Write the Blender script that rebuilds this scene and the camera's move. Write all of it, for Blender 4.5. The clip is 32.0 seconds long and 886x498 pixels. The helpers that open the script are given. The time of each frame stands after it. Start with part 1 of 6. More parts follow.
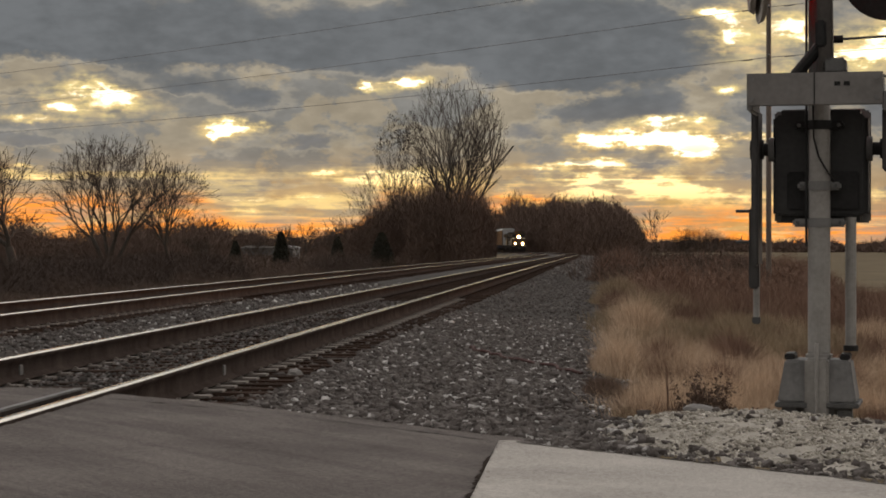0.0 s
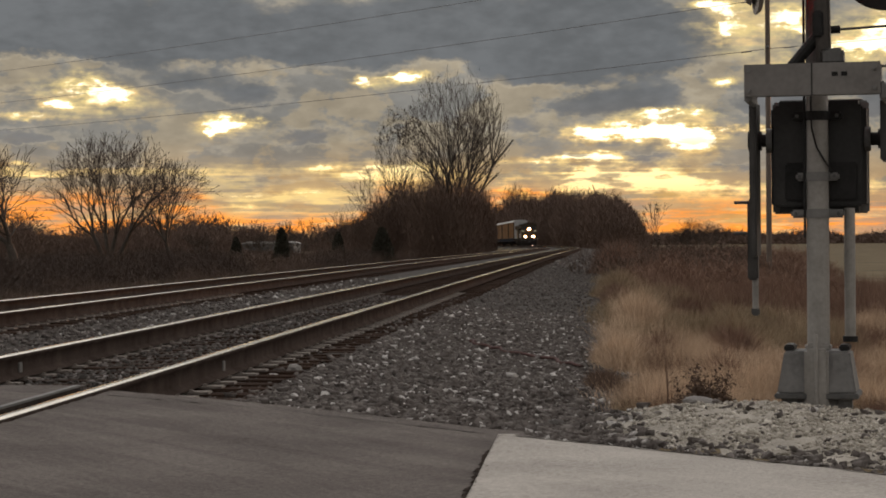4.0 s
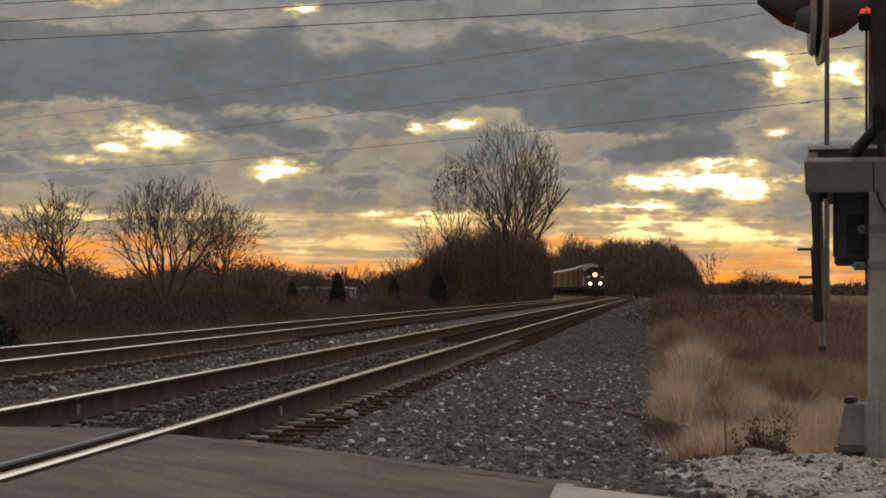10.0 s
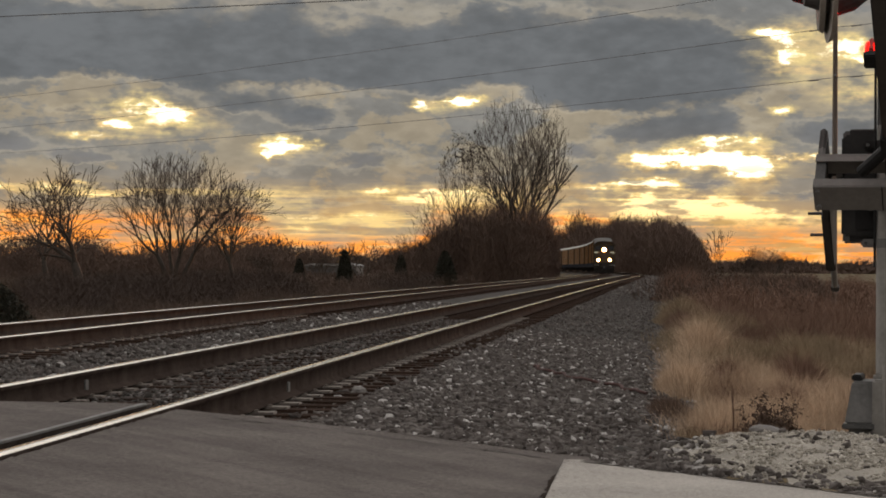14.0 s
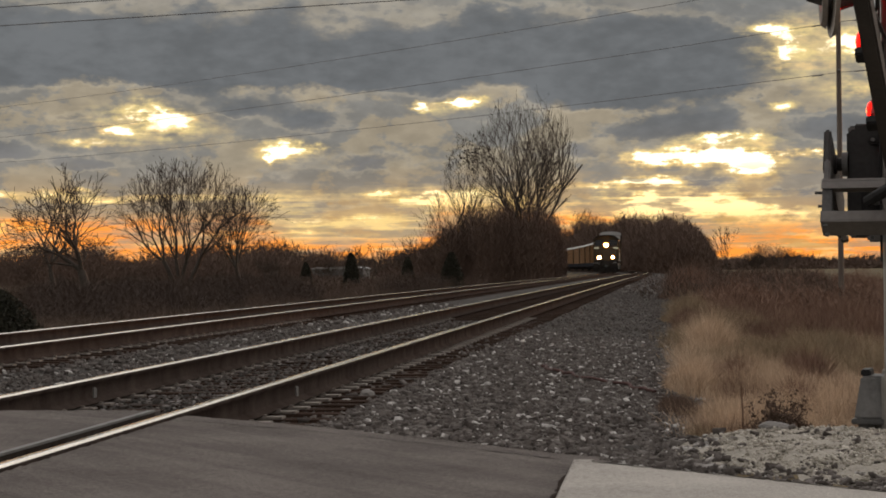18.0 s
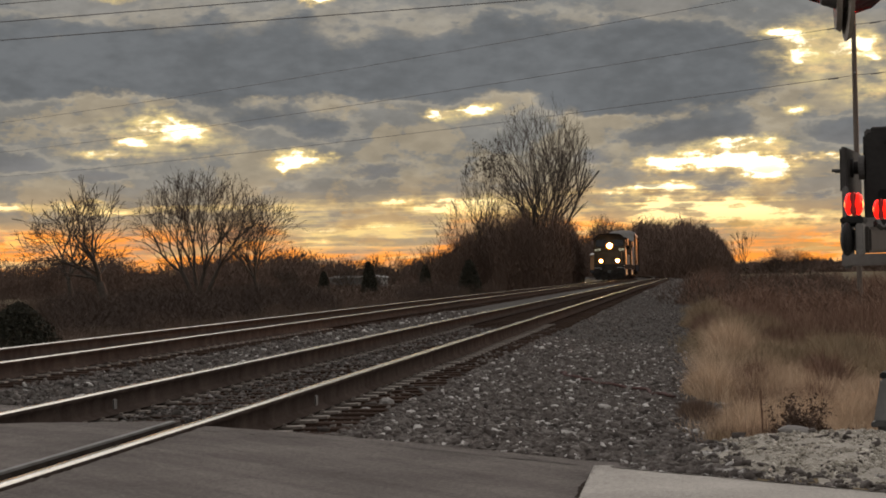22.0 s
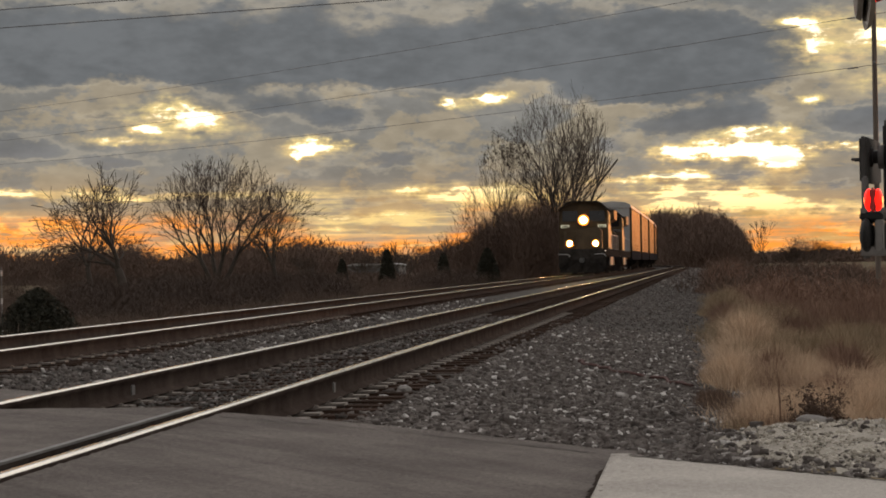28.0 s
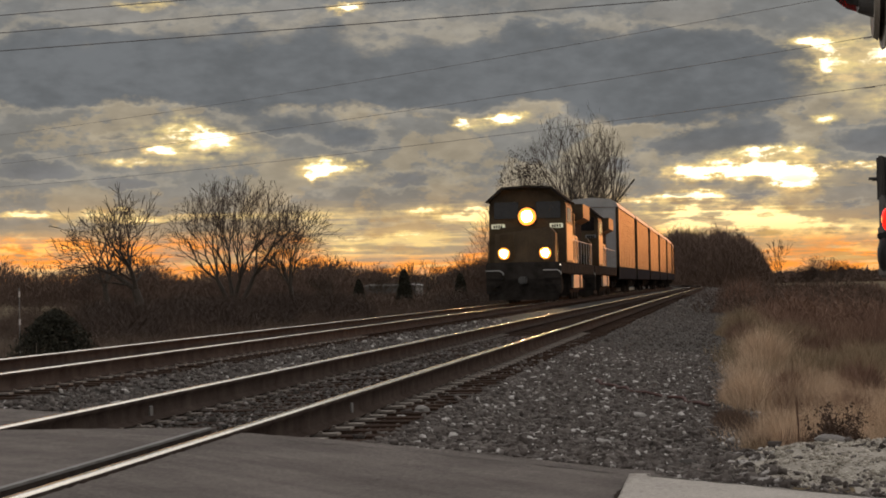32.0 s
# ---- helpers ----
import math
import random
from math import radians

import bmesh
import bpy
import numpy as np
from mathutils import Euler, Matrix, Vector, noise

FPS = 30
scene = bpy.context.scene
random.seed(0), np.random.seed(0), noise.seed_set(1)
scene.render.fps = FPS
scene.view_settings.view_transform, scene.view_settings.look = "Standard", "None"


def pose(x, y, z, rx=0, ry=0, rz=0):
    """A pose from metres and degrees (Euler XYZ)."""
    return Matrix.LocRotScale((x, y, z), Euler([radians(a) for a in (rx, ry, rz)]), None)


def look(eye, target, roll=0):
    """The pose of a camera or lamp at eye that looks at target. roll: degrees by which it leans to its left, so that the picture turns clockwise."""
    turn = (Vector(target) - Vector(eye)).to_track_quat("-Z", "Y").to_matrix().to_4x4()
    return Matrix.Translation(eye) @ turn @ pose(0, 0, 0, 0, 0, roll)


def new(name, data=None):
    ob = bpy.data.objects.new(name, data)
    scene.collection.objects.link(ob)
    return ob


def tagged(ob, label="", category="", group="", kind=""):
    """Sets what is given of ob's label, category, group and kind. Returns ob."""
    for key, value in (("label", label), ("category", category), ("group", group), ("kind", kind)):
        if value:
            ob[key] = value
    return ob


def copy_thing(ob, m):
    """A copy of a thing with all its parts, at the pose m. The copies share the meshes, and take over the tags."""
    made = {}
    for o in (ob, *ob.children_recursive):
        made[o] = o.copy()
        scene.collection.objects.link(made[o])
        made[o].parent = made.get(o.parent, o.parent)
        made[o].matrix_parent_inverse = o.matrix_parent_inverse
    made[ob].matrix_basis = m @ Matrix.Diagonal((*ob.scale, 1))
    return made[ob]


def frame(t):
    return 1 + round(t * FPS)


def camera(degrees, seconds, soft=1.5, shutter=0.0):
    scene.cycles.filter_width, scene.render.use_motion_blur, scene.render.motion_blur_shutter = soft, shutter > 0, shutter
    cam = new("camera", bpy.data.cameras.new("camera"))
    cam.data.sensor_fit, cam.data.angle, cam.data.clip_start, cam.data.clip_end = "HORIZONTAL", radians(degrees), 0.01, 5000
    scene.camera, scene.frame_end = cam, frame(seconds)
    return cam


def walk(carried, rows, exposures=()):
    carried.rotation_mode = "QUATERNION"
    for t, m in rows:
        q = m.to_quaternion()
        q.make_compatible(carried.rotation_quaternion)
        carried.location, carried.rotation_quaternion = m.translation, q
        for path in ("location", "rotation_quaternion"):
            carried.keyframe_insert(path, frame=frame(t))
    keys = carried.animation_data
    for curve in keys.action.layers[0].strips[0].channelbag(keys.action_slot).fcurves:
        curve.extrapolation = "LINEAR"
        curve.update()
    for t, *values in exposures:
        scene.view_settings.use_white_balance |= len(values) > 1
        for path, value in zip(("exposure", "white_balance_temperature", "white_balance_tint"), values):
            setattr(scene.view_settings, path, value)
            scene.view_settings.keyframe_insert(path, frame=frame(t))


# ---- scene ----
cam = camera(23.2, 32.0, soft=1.8)
PATH = [
    (0, (0.000, 0.000, 0.820), (-6.95, 99.76, 0.82), -0.00),
    (0.5, (0.005, 0.011, 0.820), (-7.09, 99.76, 0.75), 0.02),
    (1, (0.004, 0.016, 0.816), (-7.10, 99.76, 0.54), 0.04),
    (1.5, (0.003, 0.014, 0.817), (-7.01, 99.77, 0.32), -0.10),
    (2, (0.005, 0.026, 0.817), (-6.92, 99.78, 0.18), -0.21),
    (2.5, (0.008, 0.027, 0.818), (-6.82, 99.79, 0.14), -0.28),
    (3, (0.011, 0.016, 0.820), (-6.82, 99.78, 0.19), -0.37),
    (3.5, (0.015, 0.018, 0.817), (-6.88, 99.78, 0.37), -0.44),
    (5.5, (0.007, 0.027, 0.820), (-7.48, 99.75, 0.94), -0.39),
    (6, (0.003, 0.017, 0.819), (-7.75, 99.72, 1.06), -0.32),
    (6.5, (0.004, 0.023, 0.819), (-8.03, 99.70, 1.27), -0.26),
    (7, (0.008, 0.017, 0.818), (-8.38, 99.66, 1.41), -0.25),
    (7.5, (0.010, 0.009, 0.817), (-8.89, 99.61, 1.54), -0.23),
    (8, (0.004, 0.020, 0.820), (-9.31, 99.58, 1.80), -0.21),
    (8.5, (0.004, 0.029, 0.820), (-9.42, 99.58, 2.11), -0.15),
    (9, (-0.003, 0.022, 0.818), (-9.35, 99.57, 2.41), -0.02),
    (9.5, (-0.004, 0.021, 0.820), (-9.40, 99.56, 2.62), 0.12),
    (10, (-0.008, 0.029, 0.821), (-9.56, 99.55, 2.74), 0.25),
    (10.5, (-0.010, 0.029, 0.819), (-9.67, 99.54, 2.76), 0.32),
    (11, (-0.006, 0.061, 0.820), (-9.68, 99.57, 2.73), 0.31),
    (11.5, (0.000, 0.070, 0.821), (-9.69, 99.58, 2.66), 0.25),
    (12, (-0.006, 0.072, 0.819), (-9.72, 99.59, 2.46), 0.24),
    (12.5, (-0.006, 0.058, 0.821), (-9.86, 99.56, 2.21), 0.17),
    (13, (-0.012, 0.039, 0.817), (-9.97, 99.54, 1.98), 0.21),
    (13.5, (-0.015, 0.039, 0.817), (-9.97, 99.54, 1.76), 0.31),
    (14, (-0.015, 0.024, 0.814), (-9.89, 99.53, 1.68), 0.39),
    (14.5, (-0.014, 0.037, 0.818), (-9.89, 99.54, 1.78), 0.22),
    (16.5, (-0.011, 0.022, 0.819), (-10.03, 99.51, 2.01), -0.56),
    (17, (-0.012, 0.033, 0.817), (-10.05, 99.52, 1.96), -0.54),
    (17.5, (-0.014, 0.024, 0.818), (-10.07, 99.51, 1.85), -0.58),
    (18, (-0.015, 0.040, 0.816), (-10.18, 99.52, 1.75), -0.57),
    (18.5, (-0.012, 0.046, 0.817), (-10.31, 99.51, 1.66), -0.59),
    (19, (-0.018, 0.043, 0.817), (-10.47, 99.49, 1.66), -0.59),
    (19.5, (-0.019, 0.026, 0.819), (-10.62, 99.46, 1.83), -0.72),
    (20, (-0.018, 0.025, 0.819), (-10.78, 99.44, 2.14), -0.88),
    (20.5, (-0.014, 0.026, 0.817), (-10.88, 99.42, 2.34), -1.07),
    (21, (-0.014, 0.022, 0.821), (-10.91, 99.42, 2.35), -1.20),
    (21.5, (-0.016, 0.020, 0.820), (-10.94, 99.41, 2.26), -1.26),
    (22, (-0.013, 0.019, 0.817), (-10.98, 99.41, 2.12), -1.24),
    (22.5, (-0.012, 0.017, 0.816), (-11.06, 99.40, 2.00), -1.13),
    (23, (-0.016, 0.017, 0.817), (-11.09, 99.40, 1.84), -0.97),
    (23.5, (-0.014, 0.021, 0.814), (-11.12, 99.40, 1.72), -0.95),
    (24, (-0.017, 0.013, 0.814), (-11.11, 99.39, 1.67), -0.85),
    (24.5, (-0.015, 0.009, 0.815), (-11.10, 99.39, 1.69), -0.87),
    (25, (-0.016, 0.011, 0.816), (-11.06, 99.39, 1.70), -0.87),
    (25.5, (-0.018, 0.009, 0.816), (-11.11, 99.39, 1.66), -0.92),
    (27.5, (-0.018, 0.022, 0.813), (-11.77, 99.33, 1.40), -0.98),
    (28, (-0.014, 0.020, 0.814), (-11.83, 99.32, 1.58), -0.98),
    (28.5, (-0.015, 0.023, 0.815), (-11.81, 99.32, 1.79), -0.92),
    (29, (-0.016, 0.012, 0.816), (-11.83, 99.30, 2.03), -0.93),
    (29.5, (-0.016, 0.004, 0.817), (-11.84, 99.29, 2.23), -0.94),
    (30, (-0.016, 0.004, 0.816), (-11.87, 99.29, 2.36), -1.06),
    (30.5, (-0.014, 0.011, 0.816), (-11.97, 99.28, 2.39), -1.13),
    (31, (-0.018, 0.033, 0.813), (-12.15, 99.28, 2.39), -1.08),
    (31.5, (-0.014, 0.007, 0.816), (-12.41, 99.22, 2.46), -1.04),
    (32, (-0.016, 0.007, 0.814), (-12.59, 99.20, 2.53), -1.09),
]
walk(cam, [(t, look(eye, target, roll)) for t, eye, target, roll in PATH])

# ---- world, sun, exposure ----
SUN_AZ, SUN_EL = 40.0, 2.0   # degrees to the right of the track's line, degrees up
world = bpy.data.worlds.new("dusk")
scene.world = world
world.use_nodes = True
wt = world.node_tree
bg = wt.nodes["Background"]
sky = wt.nodes.new("ShaderNodeTexSky")
sky.sky_type, sky.sun_disc = "NISHITA", False
sky.sun_elevation, sky.sun_rotation = radians(SUN_EL), radians(SUN_AZ)
sky.air_density, sky.dust_density, sky.altitude = 1.2, 2.0, 200
# thin cloud cover over the clear sky
dim = wt.nodes.new("ShaderNodeVectorMath")
dim.operation = "SCALE"
dim.inputs["Scale"].default_value = 0.12
wt.links.new(sky.outputs[0], dim.inputs[0])
cover = wt.nodes.new("ShaderNodeTexNoise")
cover.inputs["Scale"].default_value, cover.inputs["Detail"].default_value = 3.0, 4.0
veil = wt.nodes.new("ShaderNodeValToRGB")
veil.color_ramp.elements[0].color, veil.color_ramp.elements[1].color = (0.325, 0.305, 0.292, 1), (0.67, 0.63, 0.60, 1)
veil.color_ramp.elements[0].position, veil.color_ramp.elements[1].position = 0.3, 0.7
wt.links.new(cover.outputs[0], veil.inputs[0])
over = wt.nodes.new("ShaderNodeMix")
over.data_type = "RGBA"
over.inputs["Factor"].default_value = 0.85
wt.links.new(dim.outputs[0], over.inputs[6])
wt.links.new(veil.outputs[0], over.inputs[7])
# the eastern half of the sky is already dim
wtc, wsep, east = wt.nodes.new("ShaderNodeTexCoord"), wt.nodes.new("ShaderNodeSeparateXYZ"), wt.nodes.new("ShaderNodeMapRange")
wt.links.new(wtc.outputs["Generated"], wsep.inputs[0])
wt.links.new(wsep.outputs[1], east.inputs[0])
east.inputs[1].default_value, east.inputs[2].default_value, east.inputs[3].default_value, east.inputs[4].default_value = -0.9, 0.9, 0.90, 2.26
fade = wt.nodes.new("ShaderNodeVectorMath")
fade.operation = "SCALE"
wt.links.new(over.outputs[2], fade.inputs[0])
wt.links.new(east.outputs[0], fade.inputs["Scale"])
wt.links.new(fade.outputs[0], bg.inputs[0])
bg.inputs[1].default_value = 1.0

sun = new("sun", bpy.data.lights.new("sun", "SUN"))
sun.data.energy, sun.data.angle, sun.data.color = 3.0, radians(2.5), (1.0, 0.35, 0.09)
sun.matrix_world = look((300 * math.sin(radians(SUN_AZ)), 300, 300 * math.tan(radians(SUN_EL))), (0, 0, 0))
scene.view_settings.exposure = 0.09

# ---- helpers ----
def part(name, bm, material, parent=None, label=""):
    me = bpy.data.meshes.new(name)
    bm.to_mesh(me)
    bm.free()
    ob = new(name, me)
    me.materials.append(material)
    ob.parent = parent
    if label:
        ob["label"] = label
    return ob


def raw(name, verts, faces, material, parent=None, smooth=False):
    me = bpy.data.meshes.new(name)
    verts, faces = np.asarray(verts, np.float32), np.asarray(faces, np.int32)
    n = faces.shape[1]
    me.vertices.add(len(verts))
    me.vertices.foreach_set("co", verts.ravel())
    me.loops.add(faces.size)
    me.loops.foreach_set("vertex_index", faces.ravel())
    me.polygons.add(len(faces))
    me.polygons.foreach_set("loop_start", np.arange(0, faces.size, n, dtype=np.int32))
    me.update(calc_edges=True)
    if smooth:
        me.polygons.foreach_set("use_smooth", np.ones(len(faces), bool))
    me.materials.append(material)
    ob = new(name, me)
    ob.parent = parent
    return ob


def thing(name, m, label, category, group="", kind=""):
    ob = new(name)
    ob.matrix_world = m
    ob.empty_display_size = 0.2
    return tagged(ob, label, category, group, kind)


def box(x0, x1, y0, y1, z0, z1, bevel=0.0, bm=None):
    own = bmesh.new()
    bmesh.ops.create_cube(own, size=1)
    for v in own.verts:
        v.co = Vector((x0 + (v.co.x + 0.5) * (x1 - x0), y0 + (v.co.y + 0.5) * (y1 - y0), z0 + (v.co.z + 0.5) * (z1 - z0)))
    if bevel:
        bmesh.ops.bevel(own, geom=own.edges[:], offset=bevel, segments=2, affect="EDGES")
    return join(bm, own)


def join(bm, own, m=None):
    if m is not None:
        own.transform(m)
    if bm is None:
        return own
    me = bpy.data.meshes.new("tmp")
    own.to_mesh(me)
    own.free()
    bm.from_mesh(me)
    bpy.data.meshes.remove(me)
    return bm


def rod(a, b, r, r2=None, seg=10, bm=None):
    own = bmesh.new()
    a, b = Vector(a), Vector(b)
    bmesh.ops.create_cone(own, cap_ends=True, segments=seg, radius1=r, radius2=r if r2 is None else r2, depth=(b - a).length)
    own.transform(Matrix.Translation((a + b) / 2) @ (b - a).to_track_quat("Z", "Y").to_matrix().to_4x4())
    return join(bm, own)


def prism(outline, y0, y1, bm=None):
    """A closed outline of (x, z) drawn out from y0 to y1."""
    own = bmesh.new()
    a = [own.verts.new((x, y0, z)) for x, z in outline]
    b = [own.verts.new((x, y1, z)) for x, z in outline]
    own.faces.new(a)
    own.faces.new(b[::-1])
    for i in range(len(a)):
        j = (i + 1) % len(a)
        own.faces.new((a[j], a[i], b[i], b[j]))
    bmesh.ops.recalc_face_normals(own, faces=own.faces[:])
    return join(bm, own)


# ---- materials ----
def surface(name, dark, light, rough=0.8, scale=8.0, metal=0.0, bump=0.3, island=0.0, fine=8.0, spec=0.5, stretch=(1, 1, 1), rand=0.0):
    m = bpy.data.materials.new(name)
    m.use_nodes = True
    nt = m.node_tree
    b = nt.nodes["Principled BSDF"]
    tc = nt.nodes.new("ShaderNodeTexCoord")
    mp = nt.nodes.new("ShaderNodeMapping")
    mp.inputs["Scale"].default_value = stretch
    nt.links.new(tc.outputs["Object"], mp.inputs[0])
    n1, n2 = nt.nodes.new("ShaderNodeTexNoise"), nt.nodes.new("ShaderNodeTexNoise")
    n1.inputs["Scale"].default_value, n2.inputs["Scale"].default_value = scale, scale * fine
    n1.inputs["Detail"].default_value, n2.inputs["Detail"].default_value = 4, 3
    for n in (n1, n2):
        nt.links.new(mp.outputs[0], n.inputs["Vector"])
    add = nt.nodes.new("ShaderNodeMath")
    add.operation = "MULTIPLY_ADD"
    nt.links.new(n2.outputs[0], add.inputs[0])
    add.inputs[1].default_value = 0.45
    nt.links.new(n1.outputs[0], add.inputs[2])
    value = add.outputs[0]
    for amount, node, socket in ((island, "ShaderNodeNewGeometry", "Random Per Island"), (rand, "ShaderNodeObjectInfo", "Random")):
        if amount:
            g = nt.nodes.new(node)
            more = nt.nodes.new("ShaderNodeMath")
            more.operation = "MULTIPLY_ADD"
            nt.links.new(g.outputs[socket], more.inputs[0])
            more.inputs[1].default_value = amount
            nt.links.new(value, more.inputs[2])
            sub = nt.nodes.new("ShaderNodeMath")
            sub.operation = "SUBTRACT"
            nt.links.new(more.outputs[0], sub.inputs[0])
            sub.inputs[1].default_value = amount / 2
            value = sub.outputs[0]
    ramp = nt.nodes.new("ShaderNodeValToRGB")
    ramp.color_ramp.elements[0].position, ramp.color_ramp.elements[1].position = 0.45, 1.0
    ramp.color_ramp.elements[0].color, ramp.color_ramp.elements[1].color = (*dark, 1), (*light, 1)
    nt.links.new(value, ramp.inputs[0])
    nt.links.new(ramp.outputs[0], b.inputs["Base Color"])
    b.inputs["Roughness"].default_value, b.inputs["Metallic"].default_value = rough, metal
    b.inputs["Specular IOR Level"].default_value = spec
    if bump:
        bp = nt.nodes.new("ShaderNodeBump")
        bp.inputs["Strength"].default_value, bp.inputs["Distance"].default_value = bump, 0.02
        nt.links.new(n2.outputs[0], bp.inputs["Height"])
        nt.links.new(bp.outputs[0], b.inputs["Normal"])
    return m


def glow(name, colour, strength):
    m = bpy.data.materials.new(name)
    m.use_nodes = True
    b = m.node_tree.nodes["Principled BSDF"]
    b.inputs["Base Color"].default_value = (*(0.3 * c for c in colour), 1)
    b.inputs["Specular IOR Level"].default_value = 0.1
    b.inputs["Emission Color"].default_value = (*colour, 1)
    b.inputs["Emission Strength"].default_value = strength
    b.inputs["Roughness"].default_value = 0.25
    return m


def stone_mix(name, tones, rough=0.88):
    """Stones of several tones, picked stone by stone, with grain."""
    m = surface(name, tones[0][1], tones[-1][1], rough, 14.0, bump=0.4)
    nt = m.node_tree
    ramp = next(n for n in nt.nodes if n.bl_idname == "ShaderNodeValToRGB")
    cr = ramp.color_ramp
    while len(cr.elements) < len(tones):
        cr.elements.new(0.5)
    for e, (p, c) in zip(cr.elements, tones):
        e.position, e.color = p, (*c, 1)
    g = nt.nodes.new("ShaderNodeNewGeometry")
    noise_ = next(n for n in nt.nodes if n.bl_idname == "ShaderNodeTexNoise")
    mx = nt.nodes.new("ShaderNodeMath")
    mx.operation = "MULTIPLY_ADD"
    nt.links.new(noise_.outputs[0], mx.inputs[0])
    mx.inputs[1].default_value = 0.10
    nt.links.new(g.outputs["Random Per Island"], mx.inputs[2])
    nt.links.new(mx.outputs[0], ramp.inputs[0])
    return m


def road_surface(name, tones, streak, grain, rough=0.9):
    """Worn paving: long wheel streaks, patches and coarse grain."""
    m = bpy.data.materials.new(name)
    m.use_nodes = True
    nt = m.node_tree
    b = nt.nodes["Principled BSDF"]
    tc = nt.nodes.new("ShaderNodeTexCoord")
    mp = nt.nodes.new("ShaderNodeMapping")
    mp.inputs["Rotation"].default_value = (0, 0, radians(44))
    nt.links.new(tc.outputs["Object"], mp.inputs[0])
    total = None
    for scale, stretch, amount, detail in ((1.6, (1, 1, 1), 0.8, 6), (1.0, (0.35, 7, 1), streak, 4), (160, (1, 1, 1), grain, 2), (45, (1, 1, 1), grain * 0.7, 3)):
        sc = nt.nodes.new("ShaderNodeMapping")
        sc.inputs["Scale"].default_value = stretch
        nt.links.new(mp.outputs[0], sc.inputs[0])
        n = nt.nodes.new("ShaderNodeTexNoise")
        n.inputs["Scale"].default_value, n.inputs["Detail"].default_value = scale, detail
        nt.links.new(sc.outputs[0], n.inputs["Vector"])
        ma = nt.nodes.new("ShaderNodeMath")
        ma.operation = "MULTIPLY_ADD"
        nt.links.new(n.outputs[0], ma.inputs[0])
        ma.inputs[1].default_value = amount
        if total is None:
            ma.inputs[2].default_value = 0.5 - 0.5 * (0.8 + streak + grain * 1.7)
        else:
            nt.links.new(total, ma.inputs[2])
        total, last = ma.outputs[0], n
    ramp = nt.nodes.new("ShaderNodeValToRGB")
    cr = ramp.color_ramp
    cr.elements.new(0.5)
    for e, (p, c) in zip(cr.elements, tones):
        e.position, e.color = p, (*c, 1)
    nt.links.new(total, ramp.inputs[0])
    nt.links.new(ramp.outputs[0], b.inputs["Base Color"])
    bp = nt.nodes.new("ShaderNodeBump")
    bp.inputs["Strength"].default_value, bp.inputs["Distance"].default_value = 0.7, 0.01
    nt.links.new(last.outputs[0], bp.inputs["Height"])
    nt.links.new(bp.outputs[0], b.inputs["Normal"])
    b.inputs["Roughness"].default_value, b.inputs["Specular IOR Level"].default_value = rough, 0.2
    return m


ASPHALT = road_surface("asphalt", ((0.1, (0.044, 0.036, 0.032)), (0.5, (0.106, 0.090, 0.082)), (0.92, (0.195, 0.172, 0.157))), 0.5, 1.15)
CONCRETE = road_surface("concrete", ((0.12, (0.25, 0.232, 0.212)), (0.5, (0.385, 0.36, 0.328)), (0.9, (0.53, 0.495, 0.455))), 0.3, 1.3)
SLABEDGE = surface("pale edge concrete", (0.44, 0.41, 0.37), (0.60, 0.565, 0.52), 0.9, 20.0, bump=0.3)
BALLAST = surface("ballast", (0.036, 0.032, 0.029), (0.09, 0.082, 0.075), 0.95, 6.0, bump=0.9, fine=6, spec=0.1)
SAND = surface("pale gravel dust", (0.26, 0.238, 0.203), (0.44, 0.405, 0.35), 0.95, 5.0, bump=0.8, fine=9)
STONE = stone_mix("ballast stone", ((0.0, (0.060, 0.049, 0.043)), (0.62, (0.108, 0.092, 0.083)), (0.97, (0.152, 0.134, 0.123)), (1.045, (0.26, 0.24, 0.225)), (1.085, (0.52, 0.50, 0.48))))
FARSTONE = stone_mix("far ballast stone", ((0.0, (0.066, 0.054, 0.048)), (0.6, (0.100, 0.086, 0.078)), (1.0, (0.135, 0.119, 0.109)), (1.08, (0.20, 0.185, 0.172))))
DARKSTONE = stone_mix("grimy ballast stone", ((0.0, (0.030, 0.026, 0.023)), (0.7, (0.076, 0.065, 0.057)), (0.97, (0.13, 0.115, 0.105)), (1.06, (0.24, 0.22, 0.21))))
LIME = stone_mix("limestone gravel", ((0.0, (0.12, 0.105, 0.088)), (0.14, (0.32, 0.292, 0.245)), (0.8, (0.48, 0.442, 0.378)), (1.05, (0.64, 0.60, 0.53))))
STONE_GREY = surface("smooth grey stone", (0.16, 0.15, 0.14), (0.26, 0.245, 0.23), 0.85, 10.0, bump=0.3)
STONE_PALE = surface("pale weathered stone", (0.30, 0.29, 0.27), (0.46, 0.44, 0.41), 0.85, 6.0, bump=0.3)
STONE_DARK = surface("dark broken stone", (0.035, 0.031, 0.028), (0.075, 0.067, 0.060), 0.9, 10.0, bump=0.4)
SOIL = surface("field soil and stubble", (0.07, 0.055, 0.035), (0.20, 0.155, 0.09), 0.95, 0.25, bump=0.6, fine=30, spec=0.1)
WOOD = surface("creosoted tie wood", (0.027, 0.0175, 0.013), (0.066, 0.043, 0.033), 0.9, 5.0, bump=0.6, fine=8, stretch=(0.4, 4, 4), rand=0.3, spec=0.02)
RUST = surface("rusty rail side", (0.038, 0.029, 0.025), (0.086, 0.068, 0.059), 0.85, 4.0, bump=0.3, fine=12, spec=0.0)
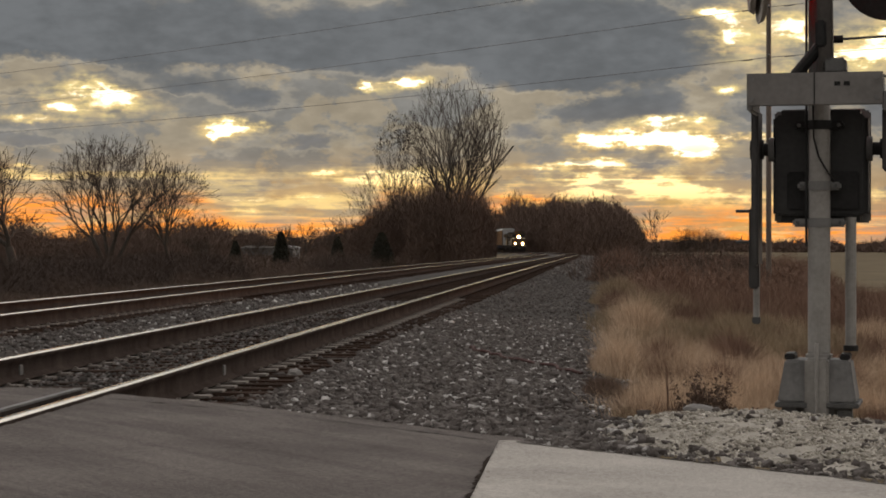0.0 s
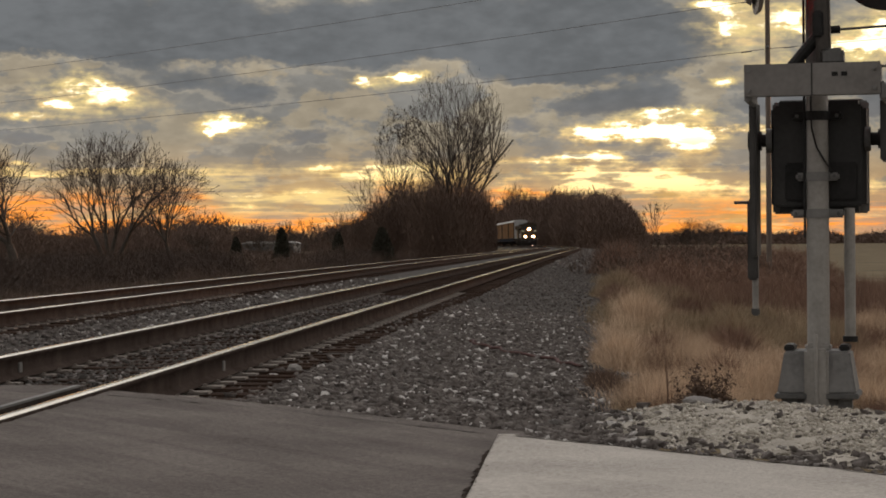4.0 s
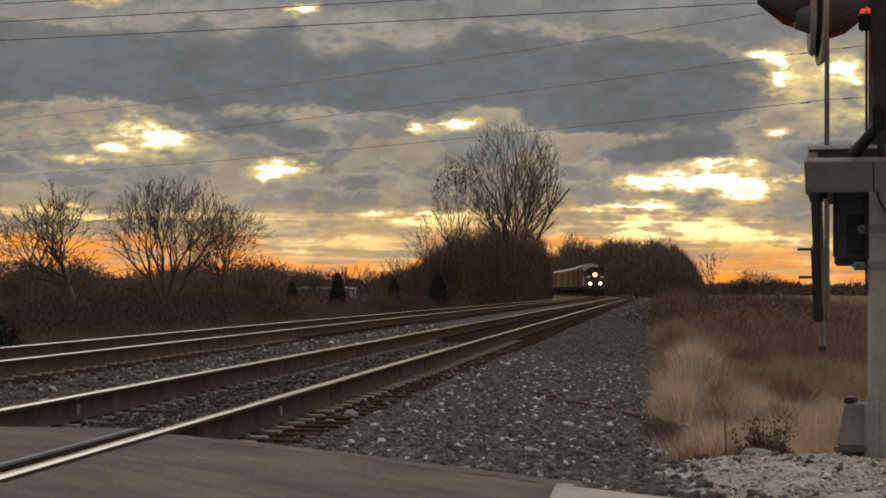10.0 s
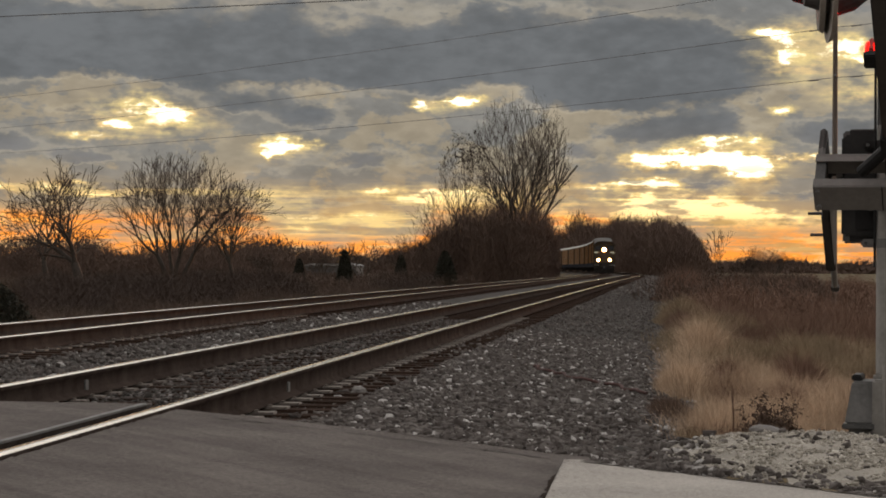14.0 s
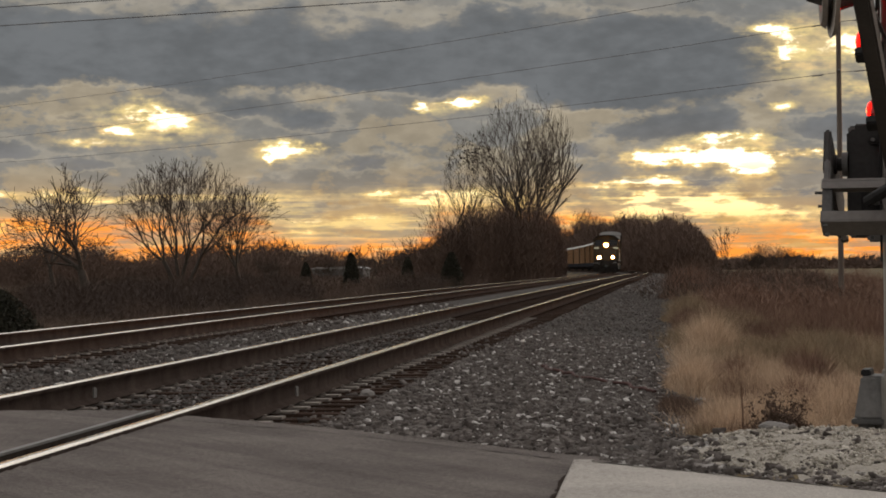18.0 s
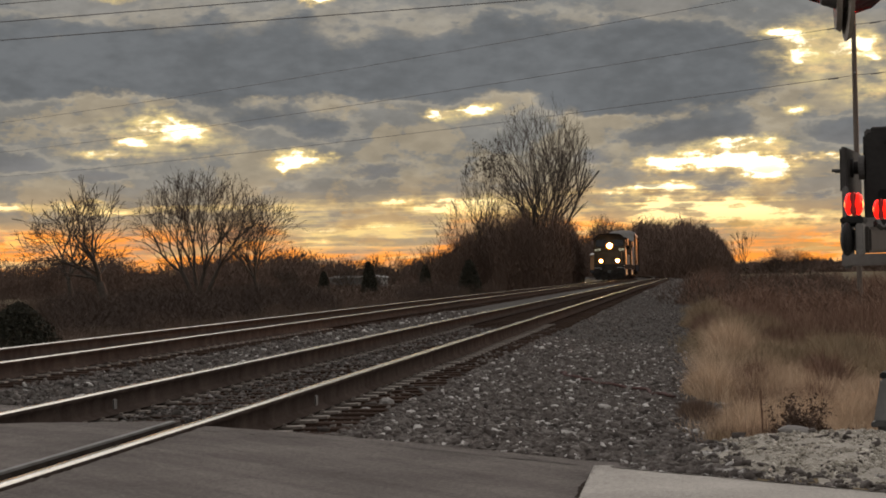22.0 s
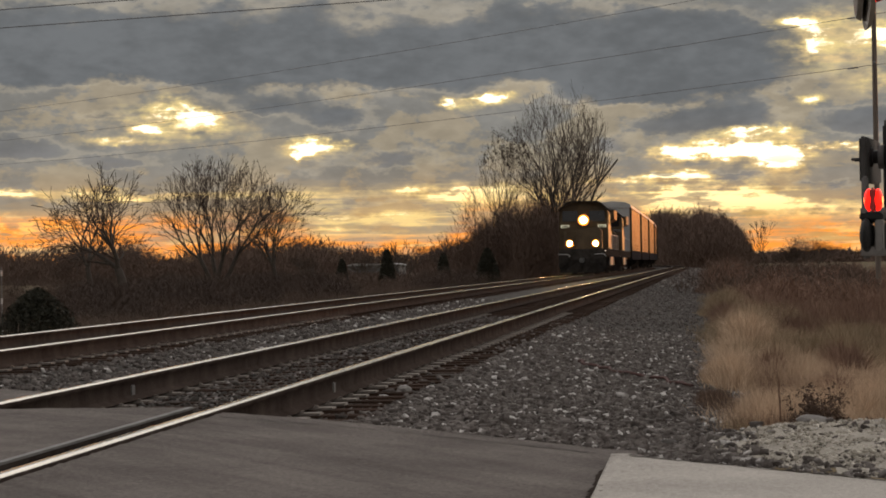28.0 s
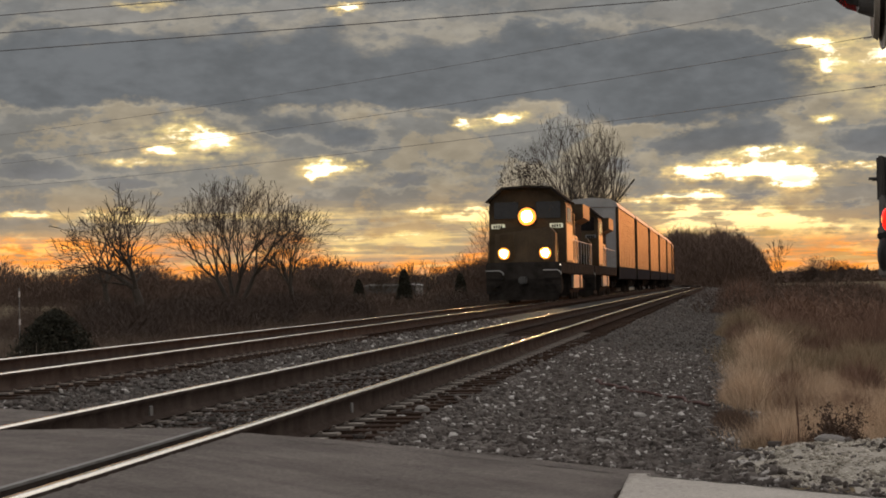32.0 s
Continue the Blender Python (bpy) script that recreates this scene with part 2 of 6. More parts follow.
STEEL = surface("polished rail head", (0.62, 0.58, 0.52), (0.82, 0.78, 0.70), 0.14, 3.0, metal=1.0, bump=0.05, stretch=(6, 0.3, 1))
GALV = surface("galvanised steel", (0.20, 0.19, 0.176), (0.33, 0.315, 0.295), 0.55, 5.0, metal=0.25, bump=0.08)
ALU = surface("painted aluminium", (0.125, 0.117, 0.110), (0.20, 0.19, 0.18), 0.55, 4.0, metal=0.15, bump=0.06)
GREYBOX = surface("weathered grey cast base", (0.10, 0.098, 0.095), (0.20, 0.196, 0.19), 0.7, 4.0, bump=0.2)
BLACK = surface("black painted steel", (0.010, 0.010, 0.010), (0.028, 0.027, 0.027), 0.6, 6.0, bump=0.1, spec=0.2)
CASE = surface("weathered black case paint", (0.010, 0.010, 0.010), (0.030, 0.029, 0.028), 0.45, 4.0, bump=0.1, spec=0.35)
DISC = surface("faded grey disc paint", (0.17, 0.15, 0.125), (0.30, 0.27, 0.23), 0.65, 6.0, bump=0.1)
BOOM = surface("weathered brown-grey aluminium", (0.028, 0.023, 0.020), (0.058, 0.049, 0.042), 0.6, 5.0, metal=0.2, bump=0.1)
DARKGREY = surface("dark weathered steel", (0.05, 0.05, 0.05), (0.11, 0.108, 0.105), 0.6, 6.0, bump=0.15)
TAR = surface("dark tar patch", (0.055, 0.047, 0.043), (0.095, 0.083, 0.077), 0.85, 9.0, bump=0.3, spec=0.2)
ARMGREY = surface("dark zinc", (0.026, 0.024, 0.023), (0.055, 0.051, 0.048), 0.6, 9.0, bump=0.15)
WHITE = surface("white reflective sheeting", (0.42, 0.41, 0.40), (0.56, 0.55, 0.54), 0.5, 6.0, bump=0.05)
REDSHEET = surface("red reflective sheeting", (0.35, 0.02, 0.02), (0.5, 0.04, 0.03), 0.45, 6.0, bump=0.05)
REDLAMP = glow("lit red signal lens", (1.0, 0.006, 0.004), 4.0)
GATELAMP = glow("lit red gate lamp lens", (1.0, 0.010, 0.005), 2.4)
GATEBULB = glow("bulb in the gate lamp", (1.0, 0.22, 0.06), 5.0)
HEADLAMP = glow("lit headlamp lens", (1.0, 0.57, 0.20), 450.0)
STEPLAMP = glow("lit step lamp", (1.0, 0.85, 0.65), 1.5)
BOARD = glow("lit number board", (0.9, 0.85, 0.6), 0.5)
BARK = surface("grey brown bark", (0.035, 0.028, 0.023), (0.085, 0.07, 0.058), 0.95, 6.0, bump=0.5)
TWIG = surface("bare twigs", (0.039, 0.027, 0.021), (0.088, 0.061, 0.046), 0.95, 2.0, bump=0.0, island=0.4)
BRUSH = surface("winter brush twigs", (0.059, 0.039, 0.030), (0.111, 0.076, 0.058), 0.95, 0.4, bump=0.0, island=0.12)
DARKTWIG = surface("dark bare twigs", (0.036, 0.024, 0.019), (0.066, 0.045, 0.035), 0.95, 0.5, bump=0.0, island=0.12)
WOODS = surface("far bare woods", (0.085, 0.055, 0.042), (0.143, 0.097, 0.075), 0.95, 0.15, bump=0.0, island=0.12)
GRASS = surface("dry tan grass", (0.34, 0.242, 0.163), (0.72, 0.54, 0.38), 0.9, 1.6, bump=0.0, island=0.3)
OLIVE = surface("faded olive tan grass", (0.15, 0.115, 0.07), (0.40, 0.30, 0.195), 0.9, 1.2, bump=0.0, island=0.4)
RUSSET = surface("russet dead weeds", (0.099, 0.058, 0.041), (0.270, 0.165, 0.117), 0.95, 0.8, bump=0.0, island=0.3)
EVERGREEN = surface("dark evergreen needles", (0.013, 0.014, 0.007), (0.036, 0.033, 0.020), 0.9, 2.0, bump=0.0, island=0.5)
WEEDLEAF = surface("dead weed leaves", (0.075, 0.048, 0.035), (0.18, 0.12, 0.085), 0.95, 3.0, bump=0.0, island=0.5)
OLDCABLE = surface("old red-brown cable", (0.05, 0.020, 0.017), (0.10, 0.042, 0.035), 0.8, 6.0, bump=0.1)
DULLGRASS = surface("dull grey tan weeds", (0.13, 0.10, 0.08), (0.25, 0.20, 0.16), 0.95, 0.3, bump=0.0, island=0.2)
LEAF = surface("clinging dead leaves", (0.03, 0.022, 0.016), (0.07, 0.05, 0.035), 0.9, 3.0, bump=0.0, island=0.5)
CABLE = surface("grey overhead cable", (0.07, 0.065, 0.065), (0.13, 0.12, 0.12), 0.6, 4.0, bump=0.0)
POLEWOOD = surface("weathered utility pole wood", (0.09, 0.07, 0.06), (0.18, 0.145, 0.12), 0.9, 3.0, bump=0.4, stretch=(6, 6, 0.5))
# brown tint painted in for the lamps' glow on the front
LOCOBODY = surface("dark locomotive paint tinted with lamp glow", (0.050, 0.034, 0.018), (0.092, 0.064, 0.036), 0.6, 1.5, bump=0.05, spec=0.2)
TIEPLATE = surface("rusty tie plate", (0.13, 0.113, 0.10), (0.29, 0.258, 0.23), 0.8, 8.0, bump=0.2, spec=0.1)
# sunset light on the locomotive's sides, painted as a lighter yellow
LOCOLIT = surface("locomotive side coloured as sunlit", (0.22, 0.14, 0.06), (0.31, 0.205, 0.09), 0.5, 1.5, bump=0.05)
UNDER = surface("sooty underframe", (0.024, 0.021, 0.019), (0.062, 0.055, 0.049), 0.95, 3.0, bump=0.2, spec=0.0)
RACK = surface("weathered rail car side", (0.17, 0.092, 0.041), (0.26, 0.148, 0.068), 0.5, 0.8, bump=0.1, rand=0.15, spec=0.1)
# shade along the foot of the car sides, put into a navy tone
SILLSHADE = surface("car sill painted dark as shade", (0.020, 0.021, 0.026), (0.045, 0.045, 0.05), 0.9, 2.0, bump=0.1, spec=0.0)
# dark brown that holds the shade of narrow gaps
FLANGE = surface("dark brown gap lining with shade painted in", (0.030, 0.024, 0.021), (0.075, 0.062, 0.054), 1.0, 12.0, bump=0.5, spec=0.0)
# orange halo of the headlamps, put in as a glowing ring
HALO_RING = glow("lamp halo ring", (1.0, 0.32, 0.05), 1.8)
RACKROOF = surface("galvanised rail car roof", (0.34, 0.34, 0.34), (0.46, 0.46, 0.46), 0.45, 1.0, metal=0.3, bump=0.1)
GLASS = surface("dark cab window glass", (0.01, 0.011, 0.013), (0.02, 0.021, 0.023), 0.08, 2.0, bump=0.0)
SHED = surface("grey shed wall", (0.10, 0.094, 0.09), (0.16, 0.15, 0.143), 0.7, 0.5, bump=0.0)
SHEDROOF = surface("pale metal shed roof", (0.26, 0.25, 0.245), (0.36, 0.35, 0.34), 0.6, 0.5, bump=0.0)

# ---- sky: a far curved backdrop of evening cloud, drifting slowly ----
def sky_material():
    m = bpy.data.materials.new("evening cloud")
    m.use_nodes = True
    nt = m.node_tree
    nt.nodes.clear()
    L = nt.links.new

    def put(sock, v):
        if isinstance(v, (int, float)):
            sock.default_value = v
        else:
            L(v, sock)

    def op(kind, a, b=0.0, c=0.0, clamp=False):
        n = nt.nodes.new("ShaderNodeMath")
        n.operation, n.use_clamp = kind, clamp
        for s, v in zip(n.inputs, (a, b, c)):
            put(s, v)
        return n.outputs[0]

    def step(x, lo, hi, a=0.0, b=1.0):
        n = nt.nodes.new("ShaderNodeMapRange")
        n.interpolation_type = "SMOOTHSTEP"
        for s, v in zip(n.inputs[:5], (x, lo, hi, a, b)):
            put(s, v)
        return n.outputs[0]

    def mixc(f, a, b):
        n = nt.nodes.new("ShaderNodeMix")
        n.data_type = "RGBA"
        put(n.inputs["Factor"], f)
        for s, v in ((n.inputs[6], a), (n.inputs[7], b)):
            if isinstance(v, tuple):
                s.default_value = (*v, 1)
            else:
                L(v, s)
        return n.outputs[2]

    tc = nt.nodes.new("ShaderNodeTexCoord")
    sep = nt.nodes.new("ShaderNodeSeparateXYZ")
    unit = nt.nodes.new("ShaderNodeVectorMath")
    unit.operation = "NORMALIZE"
    L(tc.outputs["Object"], unit.inputs[0])
    L(unit.outputs[0], sep.inputs[0])
    az = op("MULTIPLY", op("ARCTAN2", sep.outputs[0], sep.outputs[1]), 180 / math.pi)
    el = op("MULTIPLY", op("ARCSINE", sep.outputs[2]), 180 / math.pi)

    def field(scale, sx, sy, detail, rough, offset):
        cmb = nt.nodes.new("ShaderNodeCombineXYZ")
        put(cmb.inputs[0], op("MULTIPLY", az, sx))
        put(cmb.inputs[1], op("MULTIPLY", el, sy))
        cmb.inputs[2].default_value = offset
        n = nt.nodes.new("ShaderNodeTexNoise")
        n.inputs["Scale"].default_value, n.inputs["Detail"].default_value, n.inputs["Roughness"].default_value = scale, detail, rough
        L(cmb.outputs[0], n.inputs["Vector"])
        return n

    warp = field(1.3, 0.7, 1.5, 6, 0.6, 3.3)
    wsep = nt.nodes.new("ShaderNodeSeparateColor")
    L(warp.outputs["Color"], wsep.inputs[0])
    curl = field(5.0, 0.8, 1.3, 5, 0.6, 9.1)
    csep = nt.nodes.new("ShaderNodeSeparateColor")
    L(curl.outputs["Color"], csep.inputs[0])
    u = op("MULTIPLY_ADD", op("SUBTRACT", wsep.outputs[0], 0.5), 1.1, az)
    u = op("MULTIPLY_ADD", op("SUBTRACT", csep.outputs[0], 0.5), 0.45, u)
    v = op("MULTIPLY_ADD", op("SUBTRACT", wsep.outputs[1], 0.5), 0.50, el)
    v = op("MULTIPLY_ADD", op("SUBTRACT", csep.outputs[1], 0.5), 0.26, v)

    total, bank_sum = [0.0], [0.0]

    def blob(into, px, py, wx, wy, a, flat=1.0):
        """flat: how much sharper the lower side falls off than the upper one."""
        du = op("DIVIDE", op("SUBTRACT", u, px), wx)
        dv = op("DIVIDE", op("SUBTRACT", v, py), wy)
        if flat > 1:
            dv = op("MAXIMUM", dv, op("MULTIPLY", dv, -flat))
        q = op("MULTIPLY_ADD", du, du, op("MULTIPLY", dv, dv))
        into[0] = op("MULTIPLY_ADD", op("EXPONENT", op("MULTIPLY", q, -1.0)), a, into[0])

    # openings and dark banks in the cloud, in degrees of azimuth and height
    GAPS(lambda *q: blob(total, *q))
    BANKS(lambda px, py, wx, wy, a: blob(bank_sum, px, py - 0.286 * wy, wx, 1.286 * wy, a, 1.8))
    small = field(1.9, 0.85, 1.7, 7, 0.55, 7.7).outputs[0]
    big = field(0.45, 0.6, 1.3, 4, 0.5, 1.2).outputs[0]
    mid = field(0.75, 0.65, 1.15, 6, 0.50, 12.4).outputs[0]
    tiny = field(4.2, 0.8, 1.5, 6, 0.6, 17.0).outputs[0]
    lump = op("MULTIPLY_ADD", op("SUBTRACT", tiny, 0.5), 0.30, mid)
    # the paler cloud, mottled with half-dark lumps
    pale = mixc(step(el, 1.2, 3.0), (0.49, 0.325, 0.165), (0.325, 0.278, 0.205))
    pale = mixc(step(el, 4.6, 7.5), pale, (0.245, 0.236, 0.218))
    half = mixc(step(el, 1.2, 3.5), (0.27, 0.235, 0.19), (0.188, 0.192, 0.190))
    body = mixc(op("MULTIPLY", step(lump, 0.43, 0.515), 0.78), pale, half)
    deep = mixc(step(el, 2.0, 4.6), (0.215, 0.203, 0.192), (0.140, 0.147, 0.153))
    thick = op("MULTIPLY_ADD", op("SUBTRACT", mid, 0.5), 1.0, bank_sum[0])
    thick = op("MULTIPLY_ADD", op("SUBTRACT", small, 0.5), 0.26, thick)
    thick = op("MULTIPLY_ADD", op("SUBTRACT", tiny, 0.5), 0.16, thick)
    rim = op("MULTIPLY", step(thick, 0.20, 0.33), op("SUBTRACT", 1.0, step(thick, 0.33, 0.42)))
    body = mixc(op("MULTIPLY", rim, 0.28), body, (0.56, 0.48, 0.35))
    body = mixc(step(thick, 0.25, 0.56), body, deep)
    halo = op("MULTIPLY", step(total[0], 0.03, 0.75), step(mid, 0.40, 0.56, 1.0, 0.45))
    body = mixc(op("MULTIPLY", halo, 0.75), body, mixc(step(el, 2.2, 3.6), (0.66, 0.39, 0.12), (0.57, 0.44, 0.21)))
    tone = step(op("MULTIPLY_ADD", small, 0.55, op("MULTIPLY", big, 0.55)), 0.38, 0.74, 0.86, 1.16)
    sc = nt.nodes.new("ShaderNodeVectorMath")
    sc.operation = "SCALE"
    L(body, sc.inputs[0])
    L(tone, sc.inputs["Scale"])
    body = sc.outputs[0]
    # light through the gaps
    low = op("MULTIPLY_ADD", op("SUBTRACT", 1.0, step(az, -1.6, -0.2)), -0.40, el)
    low = op("MULTIPLY_ADD", op("MULTIPLY", step(az, -10.6, -9.4), op("SUBTRACT", 1.0, step(az, -6.3, -5.5))), 0.72, low)
    glowc = mixc(step(low, 0.85, 1.30), (1.14, 0.37, 0.050), (0.98, 0.57, 0.20))
    glowc = mixc(step(low, 1.05, 1.55), glowc, (1.0, 0.71, 0.28))
    glowc = mixc(step(el, 2.6, 3.6), glowc, (0.90, 0.69, 0.29))
    glowc = mixc(op("MULTIPLY", step(field(1.3, 0.6, 1.9, 6, 0.6, 33.0).outputs[0], 0.46, 0.60), 0.55), glowc, (0.55, 0.40, 0.24))
    glowc = mixc(op("MULTIPLY", step(field(1.6, 0.35, 2.6, 5, 0.6, 44.0).outputs[0], 0.52, 0.62), 0.6), glowc, (1.0, 0.66, 0.28))
    shelf = field(1.5, 0.22, 3.4, 5, 0.6, 21.0).outputs[0]
    right = step(az, -2.6, 0.0)
    ceiling_ = op("MULTIPLY_ADD", right, -0.62, 1.62)
    lowband = op("MULTIPLY", op("SUBTRACT", 1.0, step(op("SUBTRACT", v, ceiling_), -0.45, 0.25)), step(shelf, 0.40, 0.54, 0.28, 1.0))
    rag = op("MULTIPLY_ADD", op("SUBTRACT", small, 0.5), 4.0, 1.0)
    rag = op("MULTIPLY_ADD", op("SUBTRACT", tiny, 0.5), 1.6, rag)
    rag = op("MULTIPLY_ADD", op("SUBTRACT", shelf, 0.5), step(el, 2.0, 3.0, 6.0, 2.2), rag)
    open_ = op("MULTIPLY", total[0], op("MAXIMUM", rag, 0.0))
    edge = step(open_, 0.05, 0.66)
    core = step(open_, 0.58, 1.12)
    col = mixc(op("MULTIPLY", lowband, 0.95), body, glowc)
    col = mixc(op("MULTIPLY", edge, 0.85), col, glowc)
    white = mixc(step(low, 0.9, 1.7), (1.2, 0.62, 0.16), mixc(step(el, 1.9, 2.5), (1.4, 1.08, 0.5), (1.9, 1.68, 1.1)))
    col = mixc(core, col, white)
    # broken streaks of cloud before the low glow
    streak = field(1.25, 0.50, 2.3, 5, 0.55, 55.0).outputs[0]
    zone = op("MULTIPLY", step(el, 0.5, 1.1), op("SUBTRACT", 1.0, step(el, 2.3, 3.0)))
    zone = op("MULTIPLY", zone, step(az, -3.0, -0.5, 0.55, 1.0))
    col = mixc(op("MULTIPLY", op("MULTIPLY", step(streak, 0.515, 0.60), zone), 0.85), col, mixc(step(el, 0.9, 2.2), (0.50, 0.30, 0.15), (0.36, 0.285, 0.19)))
    em = nt.nodes.new("ShaderNodeEmission")
    L(col, em.inputs[0])
    em.inputs[1].default_value = 1.0
    out = nt.nodes.new("ShaderNodeOutputMaterial")
    L(em.outputs[0], out.inputs[0])
    return m


def GAPS(gap):
    gap(-12.75, 4.04, 0.46, 0.20, 1.05)
    gap(-13.50, 4.20, 0.60, 0.34, 0.38)
    gap(-13.95, 3.72, 0.39, 0.09, 0.90)
    gap(-14.85, 3.39, 0.90, 0.11, 0.45)
    gap(-9.83, 3.20, 0.45, 0.17, 1.25)
    gap(-9.93, 2.94, 0.14, 0.15, 0.90)
    gap(-9.15, 3.29, 0.45, 0.08, 0.75)
    gap(-6.08, 4.34, 0.24, 0.12, 1.00)
    gap(-4.95, 4.44, 0.42, 0.12, 1.35)
    gap(-7.20, 2.00, 0.36, 0.06, 0.70)
    gap(-6.15, 1.88, 0.54, 0.12, 0.90)
    gap(-4.95, 1.79, 1.05, 0.20, 0.95)
    gap(-2.75, 1.45, 0.90, 0.18, 0.55)
    gap(-0.75, 2.19, 1.35, 0.09, 0.60)
    gap(0.15, 2.84, 0.60, 0.15, 1.20)
    gap(1.35, 2.94, 1.35, 0.20, 1.5)
    gap(2.70, 2.69, 0.55, 0.32, 1.5)
    gap(2.25, 3.39, 0.90, 0.12, 0.95)
    gap(3.75, 2.94, 1.35, 0.08, 0.85)
    gap(0.15, 2.27, 0.51, 0.12, 1.00)
    gap(0.60, 1.67, 1.80, 0.33, 0.62)
    gap(2.55, 1.44, 1.65, 0.27, 0.58)
    gap(-0.30, 1.85, 0.45, 0.15, 0.80)
    gap(3.53, 4.22, 0.36, 0.14, 1.00)
    gap(3.08, 6.20, 0.51, 0.14, 1.00)
    gap(3.60, 5.72, 0.25, 0.36, 0.70)
    gap(5.18, 5.84, 0.33, 0.18, 1.10)
    gap(5.55, 5.49, 0.33, 0.12, 0.80)
    gap(7.05, 5.04, 0.90, 0.15, 1.05)
    gap(7.80, 5.57, 0.60, 0.45, 0.80)
    gap(6.45, 1.22, 2.40, 0.30, 0.60)
    gap(4.4, 5.9, 1.6, 0.7, 0.35)
    gap(7.2, 5.2, 1.6, 0.7, 0.40)
    gap(5.3, 4.6, 1.2, 0.4, 0.30)
    gap(-8.99, 7.45, 0.38, 0.12, 1.00)
    gap(-14.40, 7.52, 0.90, 0.12, 0.50)
    gap(-9.30, 1.04, 0.90, 0.11, 0.80)
    gap(-8.25, 1.37, 1.80, 0.09, 0.60)
    gap(-15.45, 2.12, 0.90, 0.11, 0.60)
    gap(-13.3, 3.9, 1.9, 0.65, 0.38)
    gap(-10.5, 1.9, 4.0, 0.40, 0.26)
    gap(-9.6, 3.1, 1.1, 0.4, 0.25)
    gap(-5.3, 4.3, 1.1, 0.3, 0.25)
    gap(-4.5, 1.9, 2.2, 0.5, 0.30)
    gap(1.8, 2.9, 2.4, 0.6, 0.25)
    gap(1.3, 1.62, 2.40, 0.42, 0.35)
    gap(0.7, 1.75, 1.2, 0.30, 0.55)
    gap(3.6, 5.6, 1.0, 0.8, 0.18)
    gap(4.4, 0.6, 1.3, 0.30, 0.8)
    gap(-1.5, 1.3, 1.0, 0.20, 0.5)
    gap(-14.5, 1.9, 1.6, 0.10, 0.5)
    gap(-17.6, 1.15, 1.6, 0.24, 1.1)
    gap(-17.4, 2.05, 0.9, 0.10, 0.8)


def BANKS(bank):
    bank(-7.35, 5.65, 7.80, 0.85, 1.00)
    bank(-14.5, 6.9, 3.5, 0.9, 0.30)
    bank(-2.0, 6.6, 2.6, 0.6, 0.35)
    bank(-9.0, 7.0, 4.5, 0.6, 0.32)
    bank(-12.75, 5.57, 3.90, 0.57, 0.50)
    bank(0.5, 5.15, 3.0, 0.80, 0.95)
    bank(1.6, 3.85, 1.7, 0.30, 0.35)
    bank(1.50, 6.09, 1.80, 0.45, 0.15)
    bank(-9.00, 4.14, 1.35, 0.45, 0.45)
    bank(-11.10, 4.37, 0.90, 0.27, 0.35)
    bank(-7.35, 2.94, 1.95, 0.39, 0.48)
    bank(-10.80, 2.64, 1.35, 0.21, 0.30)
    bank(0.90, 3.69, 2.25, 0.36, 0.50)
    bank(-1.35, 4.37, 1.65, 0.24, 0.50)
    bank(-1.80, 3.17, 1.80, 0.39, 0.50)
    bank(-3.30, 2.57, 1.05, 0.30, 0.50)
    bank(-8.25, 1.74, 1.80, 0.21, 0.45)
    bank(-14.85, 2.87, 1.35, 0.24, 0.45)
    bank(-15.15, 4.14, 0.90, 0.21, 0.50)
    bank(4.95, 3.62, 1.20, 0.39, 0.50)
    bank(1.50, 2.27, 1.05, 0.12, 0.50)
    bank(1.20, 1.92, 0.75, 0.09, 0.50)
    bank(5.70, 2.42, 0.90, 0.30, 0.50)
    bank(3.75, 1.97, 0.90, 0.11, 0.50)
    bank(1.80, 2.87, 0.33, 0.09, 0.35)
    bank(-18.00, 5.72, 2.40, 0.90, 0.60)
    bank(-17.25, 3.32, 1.50, 0.38, 0.50)
    bank(8.25, 3.62, 2.25, 0.60, 0.60)


def dome():
    lat = np.radians(np.array([-3, -1, 0, 1, 2, 4, 6, 8, 10.5]))
    lon = np.radians(np.linspace(-30, 30, 41))
    R = 3000.0
    verts = [(R * math.cos(a) * math.sin(o), R * math.cos(a) * math.cos(o), R * math.sin(a)) for a in lat for o in lon]
    n = len(lon)
    faces = [(i * n + j, i * n + j + 1, (i + 1) * n + j + 1, (i + 1) * n + j) for i in range(len(lat) - 1) for j in range(n - 1)]
    ob = raw("sky_backdrop", verts, faces, sky_material())
    return tagged(ob, "broken grey evening cloud over an orange sunset glow", "sky", kind="structure")


SKY = dome()

# ---- the plan: the tracks run along y, rail tops at z = 0, then bend to the left ----
NEAR, FAR, HALF = -3.60, -7.96, 0.765


def bend(y):
    y = np.asarray(y, float)
    return 0.0036 * y - 0.000175 * np.maximum(0.0, y - 245.0) ** 2


def climb(y):
    """How far the line rises on its way to the bend."""
    return 0.11 * (1 - np.exp(-np.maximum(np.asarray(y, float), -5.0) / 65.0))


def road_edge(x):
    """y of the road's far edge."""
    return 10.62 - 0.97 * (x + 0.48)


def asphalt_edge(x):
    """y of the far edge of the asphalt beside the near track."""
    return 10.98 - 0.592 * x - 0.0532 * x * x


def over_edge(x, y):
    """How far a place lies beyond the paved edge."""
    d = (x + 0.48) * 0.697 + (y - 10.62) * 0.717
    return np.where((x < -0.33) & (x > -2.8), np.minimum(d, (y - asphalt_edge(x)) * 0.86), d)


def smooth(a):
    a = np.clip(a, 0, 1)
    return a * a * (3 - 2 * a)


